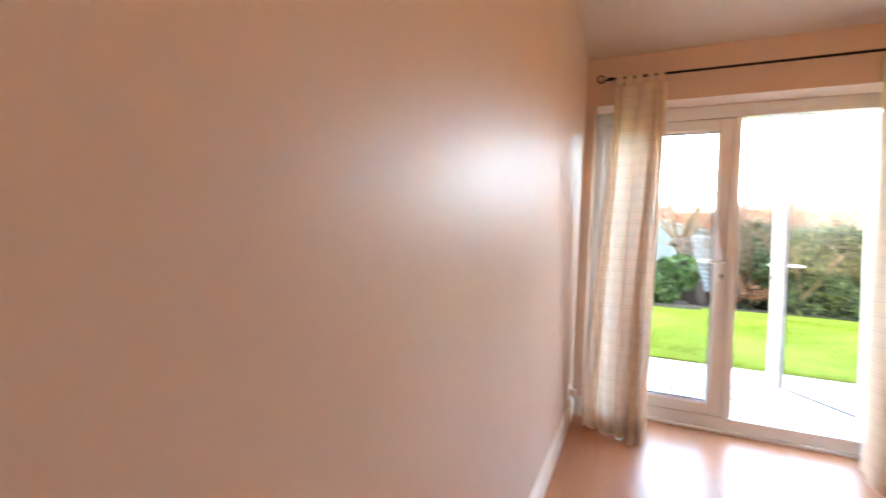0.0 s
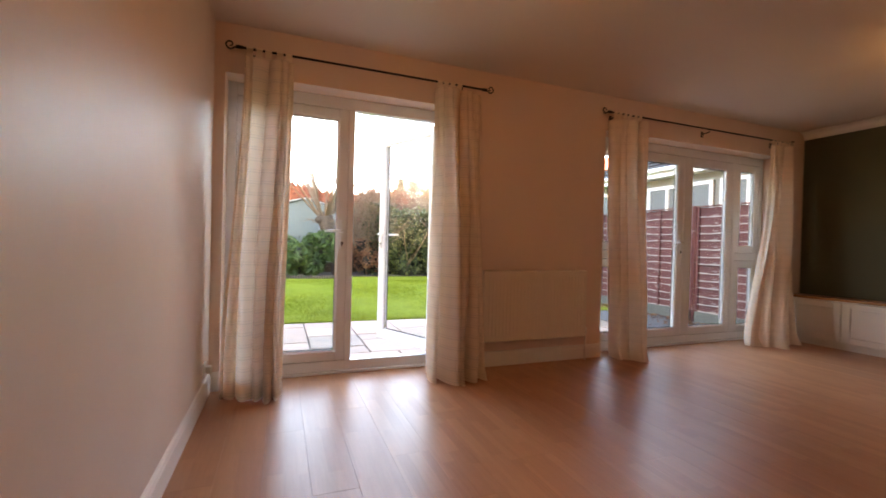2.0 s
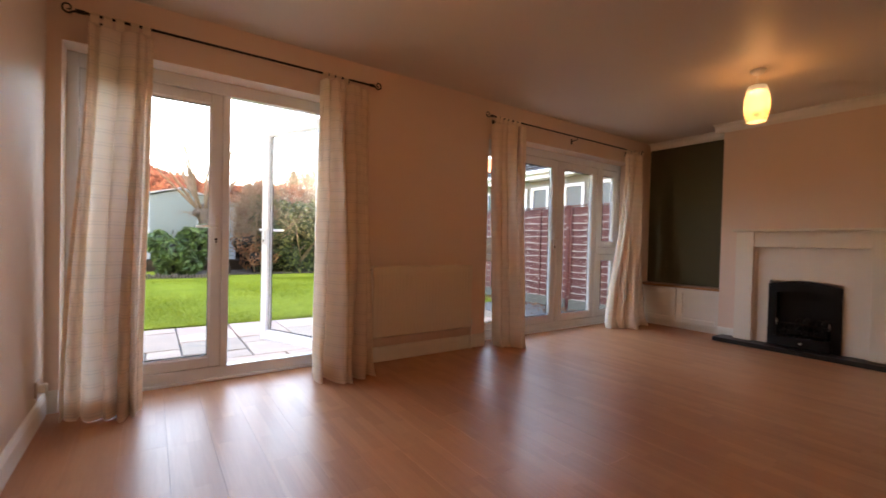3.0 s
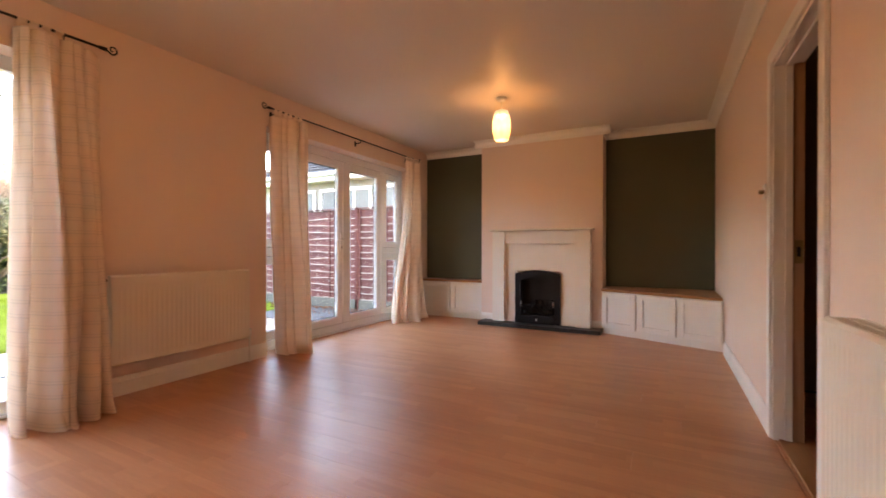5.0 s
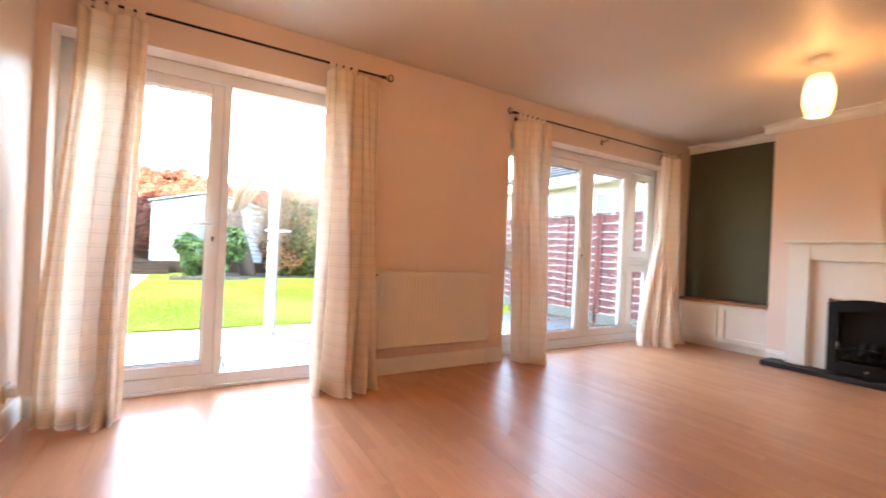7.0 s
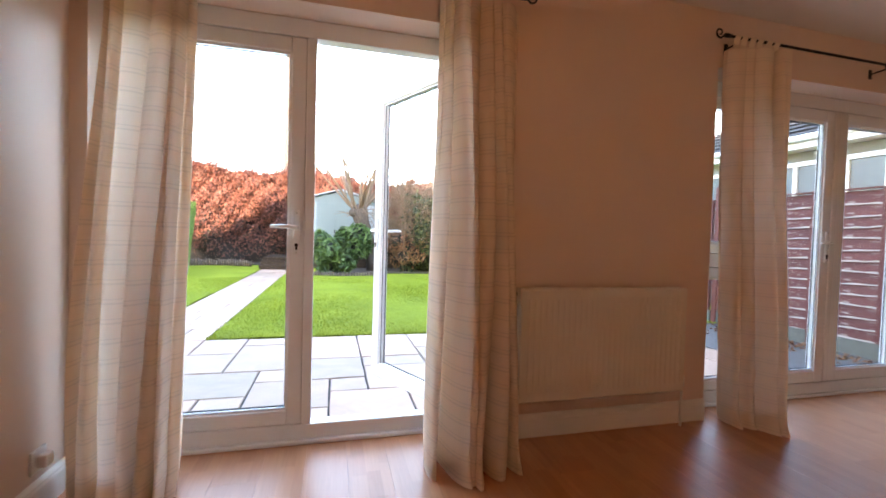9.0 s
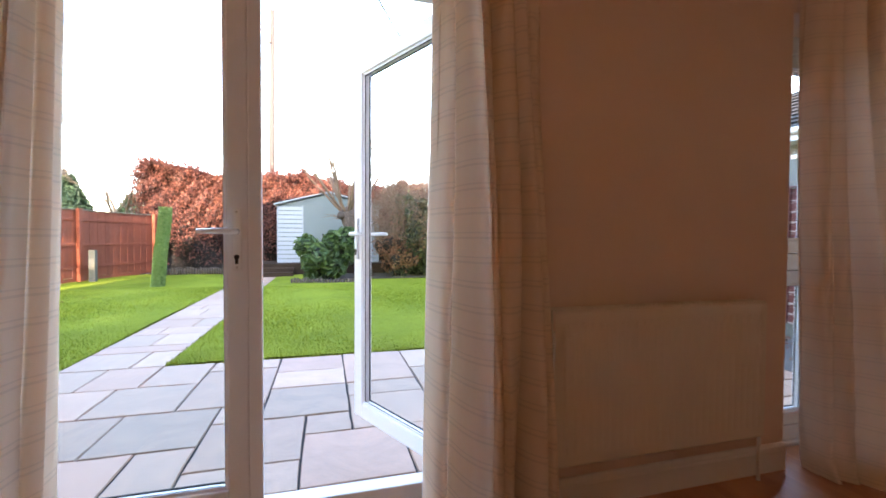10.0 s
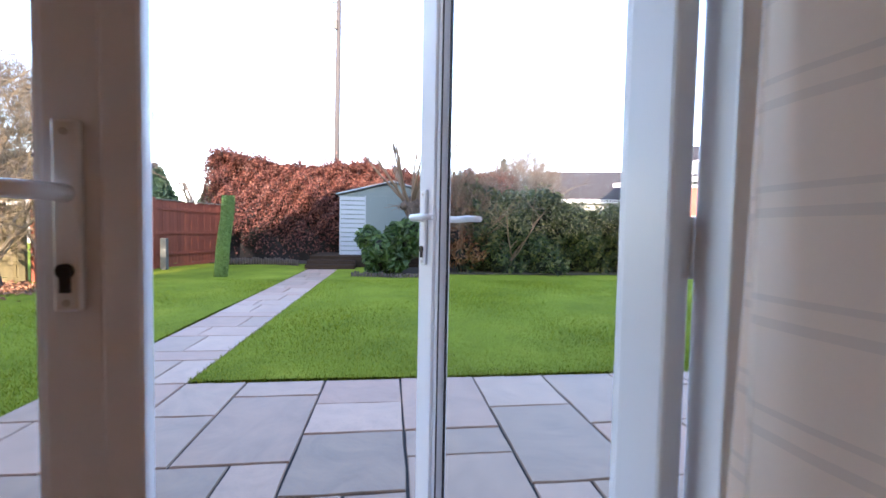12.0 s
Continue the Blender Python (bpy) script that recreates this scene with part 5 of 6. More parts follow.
def hedge(name, x0, x1, y0, y1, z0, top, leaf_m, core_m, count, size, seed, label, category, lumps=0.35, parts=("foliage", "shaded_core"), bare=0.85):
    """A clipped or shaggy hedge: an uneven core, near-black for inner shade, under a skin of leaves; top(x) is its
    height.
    """
    rng = np.random.default_rng(seed)
    h = thing(name, label, category, at=((x0 + x1) / 2, (y0 + y1) / 2, z0))

    def push(p):
        k = 1.7
        return (np.sin(p[:, 0] * k + seed) * np.cos(p[:, 2] * k * 1.3) + 0.6 * np.sin(p[:, 0] * 4.3 + p[:, 2] * 3.1) + 0.4 * np.sin(p[:, 0] * 9.1 - p[:, 2] * 7.7)) * lumps * 0.5

    fr = int(count * 0.62)
    tp = int(count * 0.28)
    sd = count - fr - tp
    xs = x0 + (x1 - x0) * rng.random(fr)
    zt = top(xs)
    zs = z0 + (zt - z0) * rng.random(fr) ** bare
    p1 = np.stack([xs, np.full(fr, y0), zs], 1)
    p1[:, 1] += -push(p1) + rng.random(fr) ** 2 * 0.45 + 0.25 * ((zs - z0) / np.maximum(zt - z0, 0.1)) ** 4
    n1 = np.tile([0, -1.0, 0.35], (fr, 1))
    xs = x0 + (x1 - x0) * rng.random(tp)
    ys = y0 + (y1 - y0) * rng.random(tp)
    p2 = np.stack([xs, ys, top(xs)], 1)
    p2[:, 2] += 0.10 * np.sin(xs * 5 + seed) + 0.08 * np.sin(xs * 13) + 0.05 * np.sin(xs * 31 + ys * 9) + rng.normal(0, 0.11, tp) - 0.08
    n2 = np.tile([0, -0.2, 1.0], (tp, 1))
    side = rng.random(sd) < 0.5
    xs = np.where(side, x0, x1)
    ys = y0 + (y1 - y0) * rng.random(sd)
    p3 = np.stack([xs + rng.normal(0, 0.14, sd), ys, z0 + (top(xs) - z0) * rng.random(sd)], 1)
    n3 = np.stack([np.where(side, -1.0, 1.0), np.zeros(sd), np.full(sd, 0.3)], 1)
    v, f = leaf_cloud(np.concatenate([p1, p2, p3]), np.concatenate([n1, n2, n3]), size, seed)
    fo = new(parts[0], from_arrays(parts[0], v, f, leaf_m))
    fo.parent = h
    fo.matrix_parent_inverse = h.matrix_world.inverted()
    tagged(fo, kind="stuff")
    # core: a sheet coloured near-black as the shade behind the leaves
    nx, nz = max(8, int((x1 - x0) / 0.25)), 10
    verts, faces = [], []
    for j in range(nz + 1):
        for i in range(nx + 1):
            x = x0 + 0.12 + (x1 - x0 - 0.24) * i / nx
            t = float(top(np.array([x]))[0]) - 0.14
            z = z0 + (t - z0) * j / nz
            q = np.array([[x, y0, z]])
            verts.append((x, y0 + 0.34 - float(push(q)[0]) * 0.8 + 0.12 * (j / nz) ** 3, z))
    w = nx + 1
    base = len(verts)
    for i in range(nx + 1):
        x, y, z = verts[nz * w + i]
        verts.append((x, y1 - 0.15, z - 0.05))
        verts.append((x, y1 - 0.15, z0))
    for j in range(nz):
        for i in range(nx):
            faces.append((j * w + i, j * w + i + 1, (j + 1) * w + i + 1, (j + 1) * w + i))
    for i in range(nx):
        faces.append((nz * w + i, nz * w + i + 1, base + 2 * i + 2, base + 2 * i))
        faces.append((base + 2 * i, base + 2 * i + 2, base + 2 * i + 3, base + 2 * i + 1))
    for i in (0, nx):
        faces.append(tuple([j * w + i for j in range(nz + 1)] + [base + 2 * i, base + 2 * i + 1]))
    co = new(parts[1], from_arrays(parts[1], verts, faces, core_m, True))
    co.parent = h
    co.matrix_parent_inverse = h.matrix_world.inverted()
    return h


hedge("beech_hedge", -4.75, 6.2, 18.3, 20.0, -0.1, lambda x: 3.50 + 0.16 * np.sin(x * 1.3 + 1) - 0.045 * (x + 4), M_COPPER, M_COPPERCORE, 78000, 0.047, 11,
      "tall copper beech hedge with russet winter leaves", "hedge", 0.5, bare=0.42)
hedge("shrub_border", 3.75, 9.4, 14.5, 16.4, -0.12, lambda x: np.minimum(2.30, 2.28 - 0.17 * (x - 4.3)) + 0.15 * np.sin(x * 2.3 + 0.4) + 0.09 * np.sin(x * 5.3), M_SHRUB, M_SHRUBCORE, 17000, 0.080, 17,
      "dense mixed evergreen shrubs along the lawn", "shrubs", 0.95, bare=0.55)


def bush(x, y, z, r, h, count, size, material, core_m, seed, label, name="bush"):
    b = thing(name, label, "bush", at=(x, y, z))
    rng = np.random.default_rng(seed)
    clumps = [(x + r * 0.75 * rng.uniform(-1, 1), y + r * 0.6 * rng.uniform(-1, 1), z + h * rng.uniform(0.25, 0.86), r * rng.uniform(0.30, 0.48)) for _ in range(16)]
    pts, nrs = [], []
    for cx, cy, cz, cr in clumps:
        k = count // len(clumps)
        d = rng.normal(0, 1, (k, 3))
        d /= np.linalg.norm(d, axis=1, keepdims=True)
        p = np.array([cx, cy, cz]) + d * cr * (0.72 + 0.4 * rng.random((k, 1)))
        keep = p[:, 2] > z + 0.02
        pts.append(p[keep])
        nrs.append(d[keep] * 0.6 + np.array([0, 0, 0.8]))
    v, f = leaf_cloud(np.concatenate(pts), np.concatenate(nrs), size, seed)
    fo = new("foliage", from_arrays("foliage", v, f, material))
    fo.parent = b
    fo.matrix_parent_inverse = b.matrix_world.inverted()
    tagged(fo, kind="stuff")
    # stems, and dark balls that stand in for shade within each clump
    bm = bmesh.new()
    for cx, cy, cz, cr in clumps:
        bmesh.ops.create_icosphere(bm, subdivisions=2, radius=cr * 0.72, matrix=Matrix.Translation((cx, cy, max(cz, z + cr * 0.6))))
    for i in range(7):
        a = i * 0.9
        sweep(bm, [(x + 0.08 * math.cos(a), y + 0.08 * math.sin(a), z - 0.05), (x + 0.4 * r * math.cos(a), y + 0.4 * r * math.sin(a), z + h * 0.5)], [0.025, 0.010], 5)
    part("shaded_core", bm, core_m, b)
    return b


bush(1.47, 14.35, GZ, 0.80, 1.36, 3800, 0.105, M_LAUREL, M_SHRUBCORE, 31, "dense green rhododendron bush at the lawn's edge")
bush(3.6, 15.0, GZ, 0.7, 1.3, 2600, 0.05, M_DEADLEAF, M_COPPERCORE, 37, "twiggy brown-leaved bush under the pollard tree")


def branch_tree(bm, base, direction, length, radius, depth, rng, spread=0.55, kids=3, droop=0.0, shrink=0.70):
    """Grows a forked limb and its children as tapered bars in one bmesh."""
    pts, rad = [Vector(base)], [radius]
    d = Vector(direction).normalized()
    steps = 4
    for i in range(steps):
        d = (d + Vector((rng.uniform(-0.14, 0.14), rng.uniform(-0.14, 0.14), rng.uniform(-0.08, 0.12) - droop))).normalized()
        pts.append(pts[-1] + d * length / steps)
        rad.append(radius * (1 - 0.45 * (i + 1) / steps))
    sweep(bm, pts, rad, 6 if radius > 0.03 else (4 if radius > 0.012 else 3), False)
    if depth == 0:
        return
    for k in range(kids + (1 if rng.random() < 0.4 else 0)):
        t = rng.uniform(0.45, 1.0) if k else 1.0
        i = min(int(t * steps), steps)
        side = Vector((rng.uniform(-1, 1), rng.uniform(-1, 1), rng.uniform(-0.3, 0.7))).normalized()
        branch_tree(bm, pts[i], d * (1 - spread) + side * spread, length * shrink * rng.uniform(0.75, 1.15), rad[i] * 0.62, depth - 1, rng, spread, kids, droop, shrink)


def twig_cloud(centre, radii, count, length, radius, seed):
    """Fine bent twigs filling the outer part of a crown."""
    rng = np.random.default_rng(seed)
    d = rng.normal(0, 1, (count, 3))
    d /= np.linalg.norm(d, axis=1, keepdims=True)
    lump = 0.75 + 0.25 * np.sin(d[:, :1] * 5 + seed) * np.cos(d[:, 2:] * 6 + seed)
    p = np.array(centre) + d * np.array(radii) * lump * (0.35 + 0.65 * rng.random((count, 1)) ** 0.6)
    way = d * 0.7 + rng.normal(0, 0.6, (count, 3)) + np.array([0, 0, 0.35])
    way /= np.linalg.norm(way, axis=1, keepdims=True)
    bend = way + rng.normal(0, 0.45, (count, 3))
    bend /= np.linalg.norm(bend, axis=1, keepdims=True)
    ln = length * (0.4 + 0.9 * rng.random((count, 1)))
    side = np.cross(way, rng.normal(0, 1, (count, 3)))
    side /= np.linalg.norm(side, axis=1, keepdims=True)
    third = np.cross(way, side)
    q = p + way * ln * 0.5
    e = q + bend * ln * 0.5
    rings = [p + side * radius, p - side * radius * 0.5 + third * radius, p - side * radius * 0.5 - third * radius,
             q + side * radius * 0.8, q - side * radius * 0.4 + third * radius * 0.8, q - side * radius * 0.4 - third * radius * 0.8, e]
    verts = np.stack(rings, 1).reshape(-1, 3)
    i = np.arange(count)[:, None] * 7
    tri = np.array([[0, 1, 4], [0, 4, 3], [1, 2, 5], [1, 5, 4], [2, 0, 3], [2, 3, 5], [3, 4, 6], [4, 5, 6], [5, 3, 6]]).reshape(1, -1)
    return verts, (i + tri).reshape(-1, 3)


def bare_tree(x, y, z, height, radius, depth, seed, label, limbs=4, trunk=0.3, kids=3, spread=0.5, bark=None, twig=None, droop=0.0, twigs=None):
    rng = random.Random(seed)
    t = thing("tree", label, "tree", "bare trees", at=(x, y, z))
    bm = bmesh.new()
    top = Vector((x + rng.uniform(-0.1, 0.1), y, z + height * trunk))
    sweep(bm, [(x, y, z - 0.1), (x, y, z + 0.1), Vector((x, y, z)).lerp(top, 0.6), top], [radius * 1.35, radius * 1.05, radius * 0.9, radius * 0.8], 10)
    part("trunk", bm, bark or M_BARK, t, "", True)
    bm = bmesh.new()
    for i in range(limbs):
        a = i * math.tau / limbs + rng.uniform(-0.4, 0.4)
        branch_tree(bm, top - Vector((0, 0, height * trunk * 0.25 * (i % 2))), (math.cos(a) * 0.75, math.sin(a) * 0.75, 1.0), height * 0.34, radius * 0.55, depth, rng, spread, kids, droop)
    part("crown", bm, twig or M_TWIG, t, "bare winter branches and twigs")
    if twigs:
        n, ln, rd, cz, rx, rz = twigs
        v, f = twig_cloud((x, y, z + cz), (rx, rx, rz), n, ln, rd, seed)
        tw = new("twig_growth", from_arrays("twig_growth", v, f, twig or M_TWIG))
        tw.parent = t
        tw.matrix_parent_inverse = t.matrix_world.inverted()
        tagged(tw, kind="stuff")
    return t


bare_tree(-5.6, 11.5, GZ, 5.2, 0.075, 5, 51, "bare twiggy garden tree in front of the fence", 6, 0.10, 3, 0.58, M_BARK, M_STRAW, 0.06, (1900, 0.75, 0.0055, 2.0, 1.9, 1.7))
bare_tree(-7.6, 11.0, GZ, 8.8, 0.11, 5, 53, "bare twiggy garden tree with fine tangled twigs", 7, 0.16, 3, 0.6, M_BARK, M_STRAW, 0.03, (6500, 0.8, 0.006, 4.0, 2.4, 3.0))
bare_tree(-17.5, 33, GZ, 12.5, 0.34, 5, 57, "large bare oak beyond the far house", 5, 0.24, 3, 0.48, None, None, 0.0, (5000, 1.2, 0.012, 8.0, 4.2, 4.6))
bare_tree(-24.0, 34, GZ, 13.0, 0.36, 5, 59, "large bare ash beyond the fence", 5, 0.24, 3, 0.48, None, None, 0.0, (6000, 1.2, 0.012, 8.6, 4.6, 5.0))
bare_tree(-30.0, 30, GZ, 13.0, 0.36, 4, 61, "large bare tree behind the brick house", 5, 0.26, 3, 0.48)
bare_tree(-6.3, 21.5, GZ, 5.4, 0.13, 4, 63, "small bare tree behind the hedge corner", 5, 0.3, 3, 0.5)
bare_tree(9.5, 27.0, GZ, 6.6, 0.20, 5, 67, "rounded bare tree behind the shrubs", 6, 0.22, 3, 0.55, None, None, 0.0, (3500, 0.7, 0.010, 4.2, 2.3, 2.0))
bare_tree(5.6, 17.8, GZ, 4.8, 0.10, 4, 69, "thin bare shrub tree in the border", 5, 0.2, 3, 0.4, None, None, 0.0, (1200, 0.5, 0.005, 2.9, 1.3, 1.3))

bare_tree(4.9, 14.7, GZ, 4.6, 0.045, 4, 77, "pale bare shrub arching over the evergreens", 6, 0.10, 2, 0.66, M_BARK, M_SHOOT, 0.05)
bare_tree(3.55, 15.0, GZ, 4.2, 0.05, 4, 75, "brown twiggy thicket beside the pollard", 11, 0.06, 3, 0.36, M_SHOOT, M_SHOOT, 0.0, (2000, 0.55, 0.005, 1.9, 0.95, 1.5))


def conifer(x, y, h, r, seed, label):
    t = thing("conifer", label, "tree", "evergreen trees", at=(x, y, GZ))
    rng = np.random.default_rng(seed)
    n = 2600
    u = rng.random(n) ** 0.7
    a = rng.random(n) * math.tau
    rr = r * (1.02 - u) * (0.75 + 0.35 * rng.random(n) + 0.15 * np.sin(a * 5))
    p = np.stack([x + rr * np.cos(a), y + rr * np.sin(a), GZ + 0.3 + u * h], 1)
    nr = np.stack([np.cos(a), np.sin(a), np.full(n, 0.3)], 1)
    v, f = leaf_cloud(p, nr, 0.16 * r, seed)
    fo = new("crown", from_arrays("crown", v, f, M_EVERGREEN))
    fo.parent = t
    fo.matrix_parent_inverse = t.matrix_world.inverted()
    bm = bmesh.new()
    sweep(bm, [(x, y, GZ - 0.1), (x, y, GZ + h * 0.5), (x, y, GZ + h)], [0.16, 0.09, 0.02], 6)
    part("trunk", bm, M_BARK, t)


conifer(-14.2, 34.0, 4.6, 2.0, 71, "dark green far conifer beside the cream house")
conifer(-11.6, 36.0, 3.6, 2.2, 73, "low dark green conifer beyond the fence")
conifer(7.3, 24.5, 4.6, 0.9, 79, "slim dark conifer behind the shrubs")

# pollard with upright shoots
pol = thing("pollard_tree", "pollarded tree with a knuckled head and bare upright shoots", "tree", at=(2.42, 15.1, GZ))
bm = bmesh.new()
sweep(bm, [(2.62, 15.1, GZ - 0.05), (2.57, 15.1, 0.2), (2.40, 15.1, 0.9), (2.20, 15.1, 1.45), (2.08, 15.1, 1.85), (2.08, 15.1, 2.0)], [0.27, 0.23, 0.21, 0.23, 0.29, 0.15], 12)
rng = random.Random(83)
for i in range(9):
    bmesh.ops.create_icosphere(bm, subdivisions=1, radius=rng.uniform(0.09, 0.16), matrix=Matrix.Translation((2.08 + rng.uniform(-0.22, 0.22), 15.1 + rng.uniform(-0.2, 0.2), 1.82 + rng.uniform(-0.14, 0.12))))
part("trunk", bm, M_BARK, pol, "knuckled brown trunk", True)
bm = bmesh.new()
for i in range(15):
    a, lean = i * 2.4 + rng.uniform(-0.4, 0.4), rng.uniform(0.15, 1.15)
    ln = rng.uniform(1.9, 3.3)
    pts = [Vector((2.08 + 0.18 * math.cos(a), 15.1 + 0.18 * math.sin(a), 1.88))]
    d = Vector((math.cos(a) * lean, math.sin(a) * lean, 1)).normalized()
    for s in range(6):
        d = (d + Vector((rng.uniform(-0.13, 0.13), rng.uniform(-0.13, 0.13), 0.06))).normalized()
        pts.append(pts[-1] + d * ln / 6)
    sweep(bm, pts, [0.045, 0.040, 0.034, 0.028, 0.021, 0.015, 0.007], 6, False)
    for s in (1, 2, 3, 3, 4, 4, 5):
        q = pts[s]
        e = (d + Vector((rng.uniform(-0.8, 0.8), rng.uniform(-0.8, 0.8), 0.1))).normalized()
        r = 0.020 - 0.002 * s
        sweep(bm, [q, q + e * ln * 0.13, q + (e + Vector((rng.uniform(-0.2, 0.2), 0, 0.35))) * ln * rng.uniform(0.2, 0.34)], [r, r * 0.7, r * 0.35], 4, False)
for i in range(14):
    a = rng.uniform(0, math.tau)
    p = Vector((2.08 + 0.2 * math.cos(a), 15.1 + 0.2 * math.sin(a), 1.72 + rng.uniform(-0.1, 0.1)))
    q = p + Vector((math.cos(a), math.sin(a), rng.uniform(-0.35, 0.3))) * rng.uniform(0.3, 0.9)
    sweep(bm, [p, p.lerp(q, 0.5) + Vector((0, 0, 0.05)), q], [0.012, 0.008, 0.004], 4, False)
tagged(part("shoot_growth", bm, M_SHOOT, pol, "bare ochre upright shoots"), kind="stuff")

# ivy-clad stump on the lawn
iv = thing("ivy_post", "leaning post thickly clad in bright green ivy", "post", at=(-2.51, 13.5, GZ))
bm = bmesh.new()
lo, hi = Vector((-2.51, 13.5, GZ - 0.03)), Vector((-2.31, 13.5, 1.74))
pts = [lo.lerp(hi, i / 8) + Vector((0.02 * math.sin(i * 1.7), 0, 0)) for i in range(9)]
sweep(bm, pts, [0.125, 0.118, 0.112, 0.115, 0.110, 0.112, 0.108, 0.110, 0.104], 14)
part("stump", bm, M_MOSS, iv, "mossy green stump")
g = np.random.default_rng(91)
n = 9000
u, a = g.random(n), g.random(n) * math.tau
rr = 0.132 + 0.010 * np.sin(a * 3 + u * 9) - 0.010 * u
P = np.stack([lo.x + (hi.x - lo.x) * u + rr * np.cos(a), lo.y + rr * np.sin(a), lo.z + (hi.z - lo.z + 0.05) * u], 1)
v, f = leaf_cloud(P, np.stack([np.cos(a), np.sin(a), np.full(n, 0.25)], 1), 0.030, 92)
fo = new("ivy", from_arrays("ivy", v, f, M_IVY))
fo.parent = iv
fo.matrix_parent_inverse = iv.matrix_world.inverted()
tagged(fo, "bright green ivy leaves", kind="stuff")

# leaf litter and bare soil under the twiggy trees and the hedges
bm = bmesh.new()
bmesh.ops.create_circle(bm, cap_ends=True, radius=1.0, segments=28, matrix=Matrix.Translation((-6.2, 11.2, GZ + 0.020)) @ Matrix.Diagonal((1.9, 0.9, 1, 1)))
solid("soil_bed", bm, M_SOIL, "bare soil with fallen leaves under the tree", "flower bed", "structure")
g = np.random.default_rng(95)
n = 1800
P = np.stack([-6.2 + g.normal(0, 1.0, n), 11.1 + g.normal(0, 0.5, n), np.full(n, GZ + 0.035)], 1)
v, f = leaf_cloud(P, np.tile([0, 0, 1.0], (n, 1)), 0.05, 96)
tagged(new("leaf_litter", from_arrays("leaf_litter", v, f, M_DEADLEAF)), "brown fallen leaves on the soil and grass", "leaves", kind="stuff")
g = np.random.default_rng(97)
n = 420
P = np.stack([6.90 - np.abs(g.normal(0, 0.28, n)), 3.75 + 3.4 * g.random(n), np.full(n, GZ + 0.016)], 1)
v, f = leaf_cloud(P, np.tile([0, 0, 1.0], (n, 1)), 0.032, 98)
tagged(new("leaf_litter", from_arrays("leaf_litter", v, f, M_DEADLEAF)), "brown leaves blown against the lap fence", "leaves", kind="stuff")
solid("border_soil", box((0.85, 14.3, GZ - 0.05), (9.5, 18.0, GZ + 0.028), 0.01), M_SOIL, "dark bare soil of the planting border", "flower bed", "structure")
solid("border_soil", box((-5.0, 17.3, GZ - 0.05), (0.19, 20.0, GZ + 0.03), 0.01), M_SOIL, "dark bare soil under the beech hedge", "flower bed", "structure")


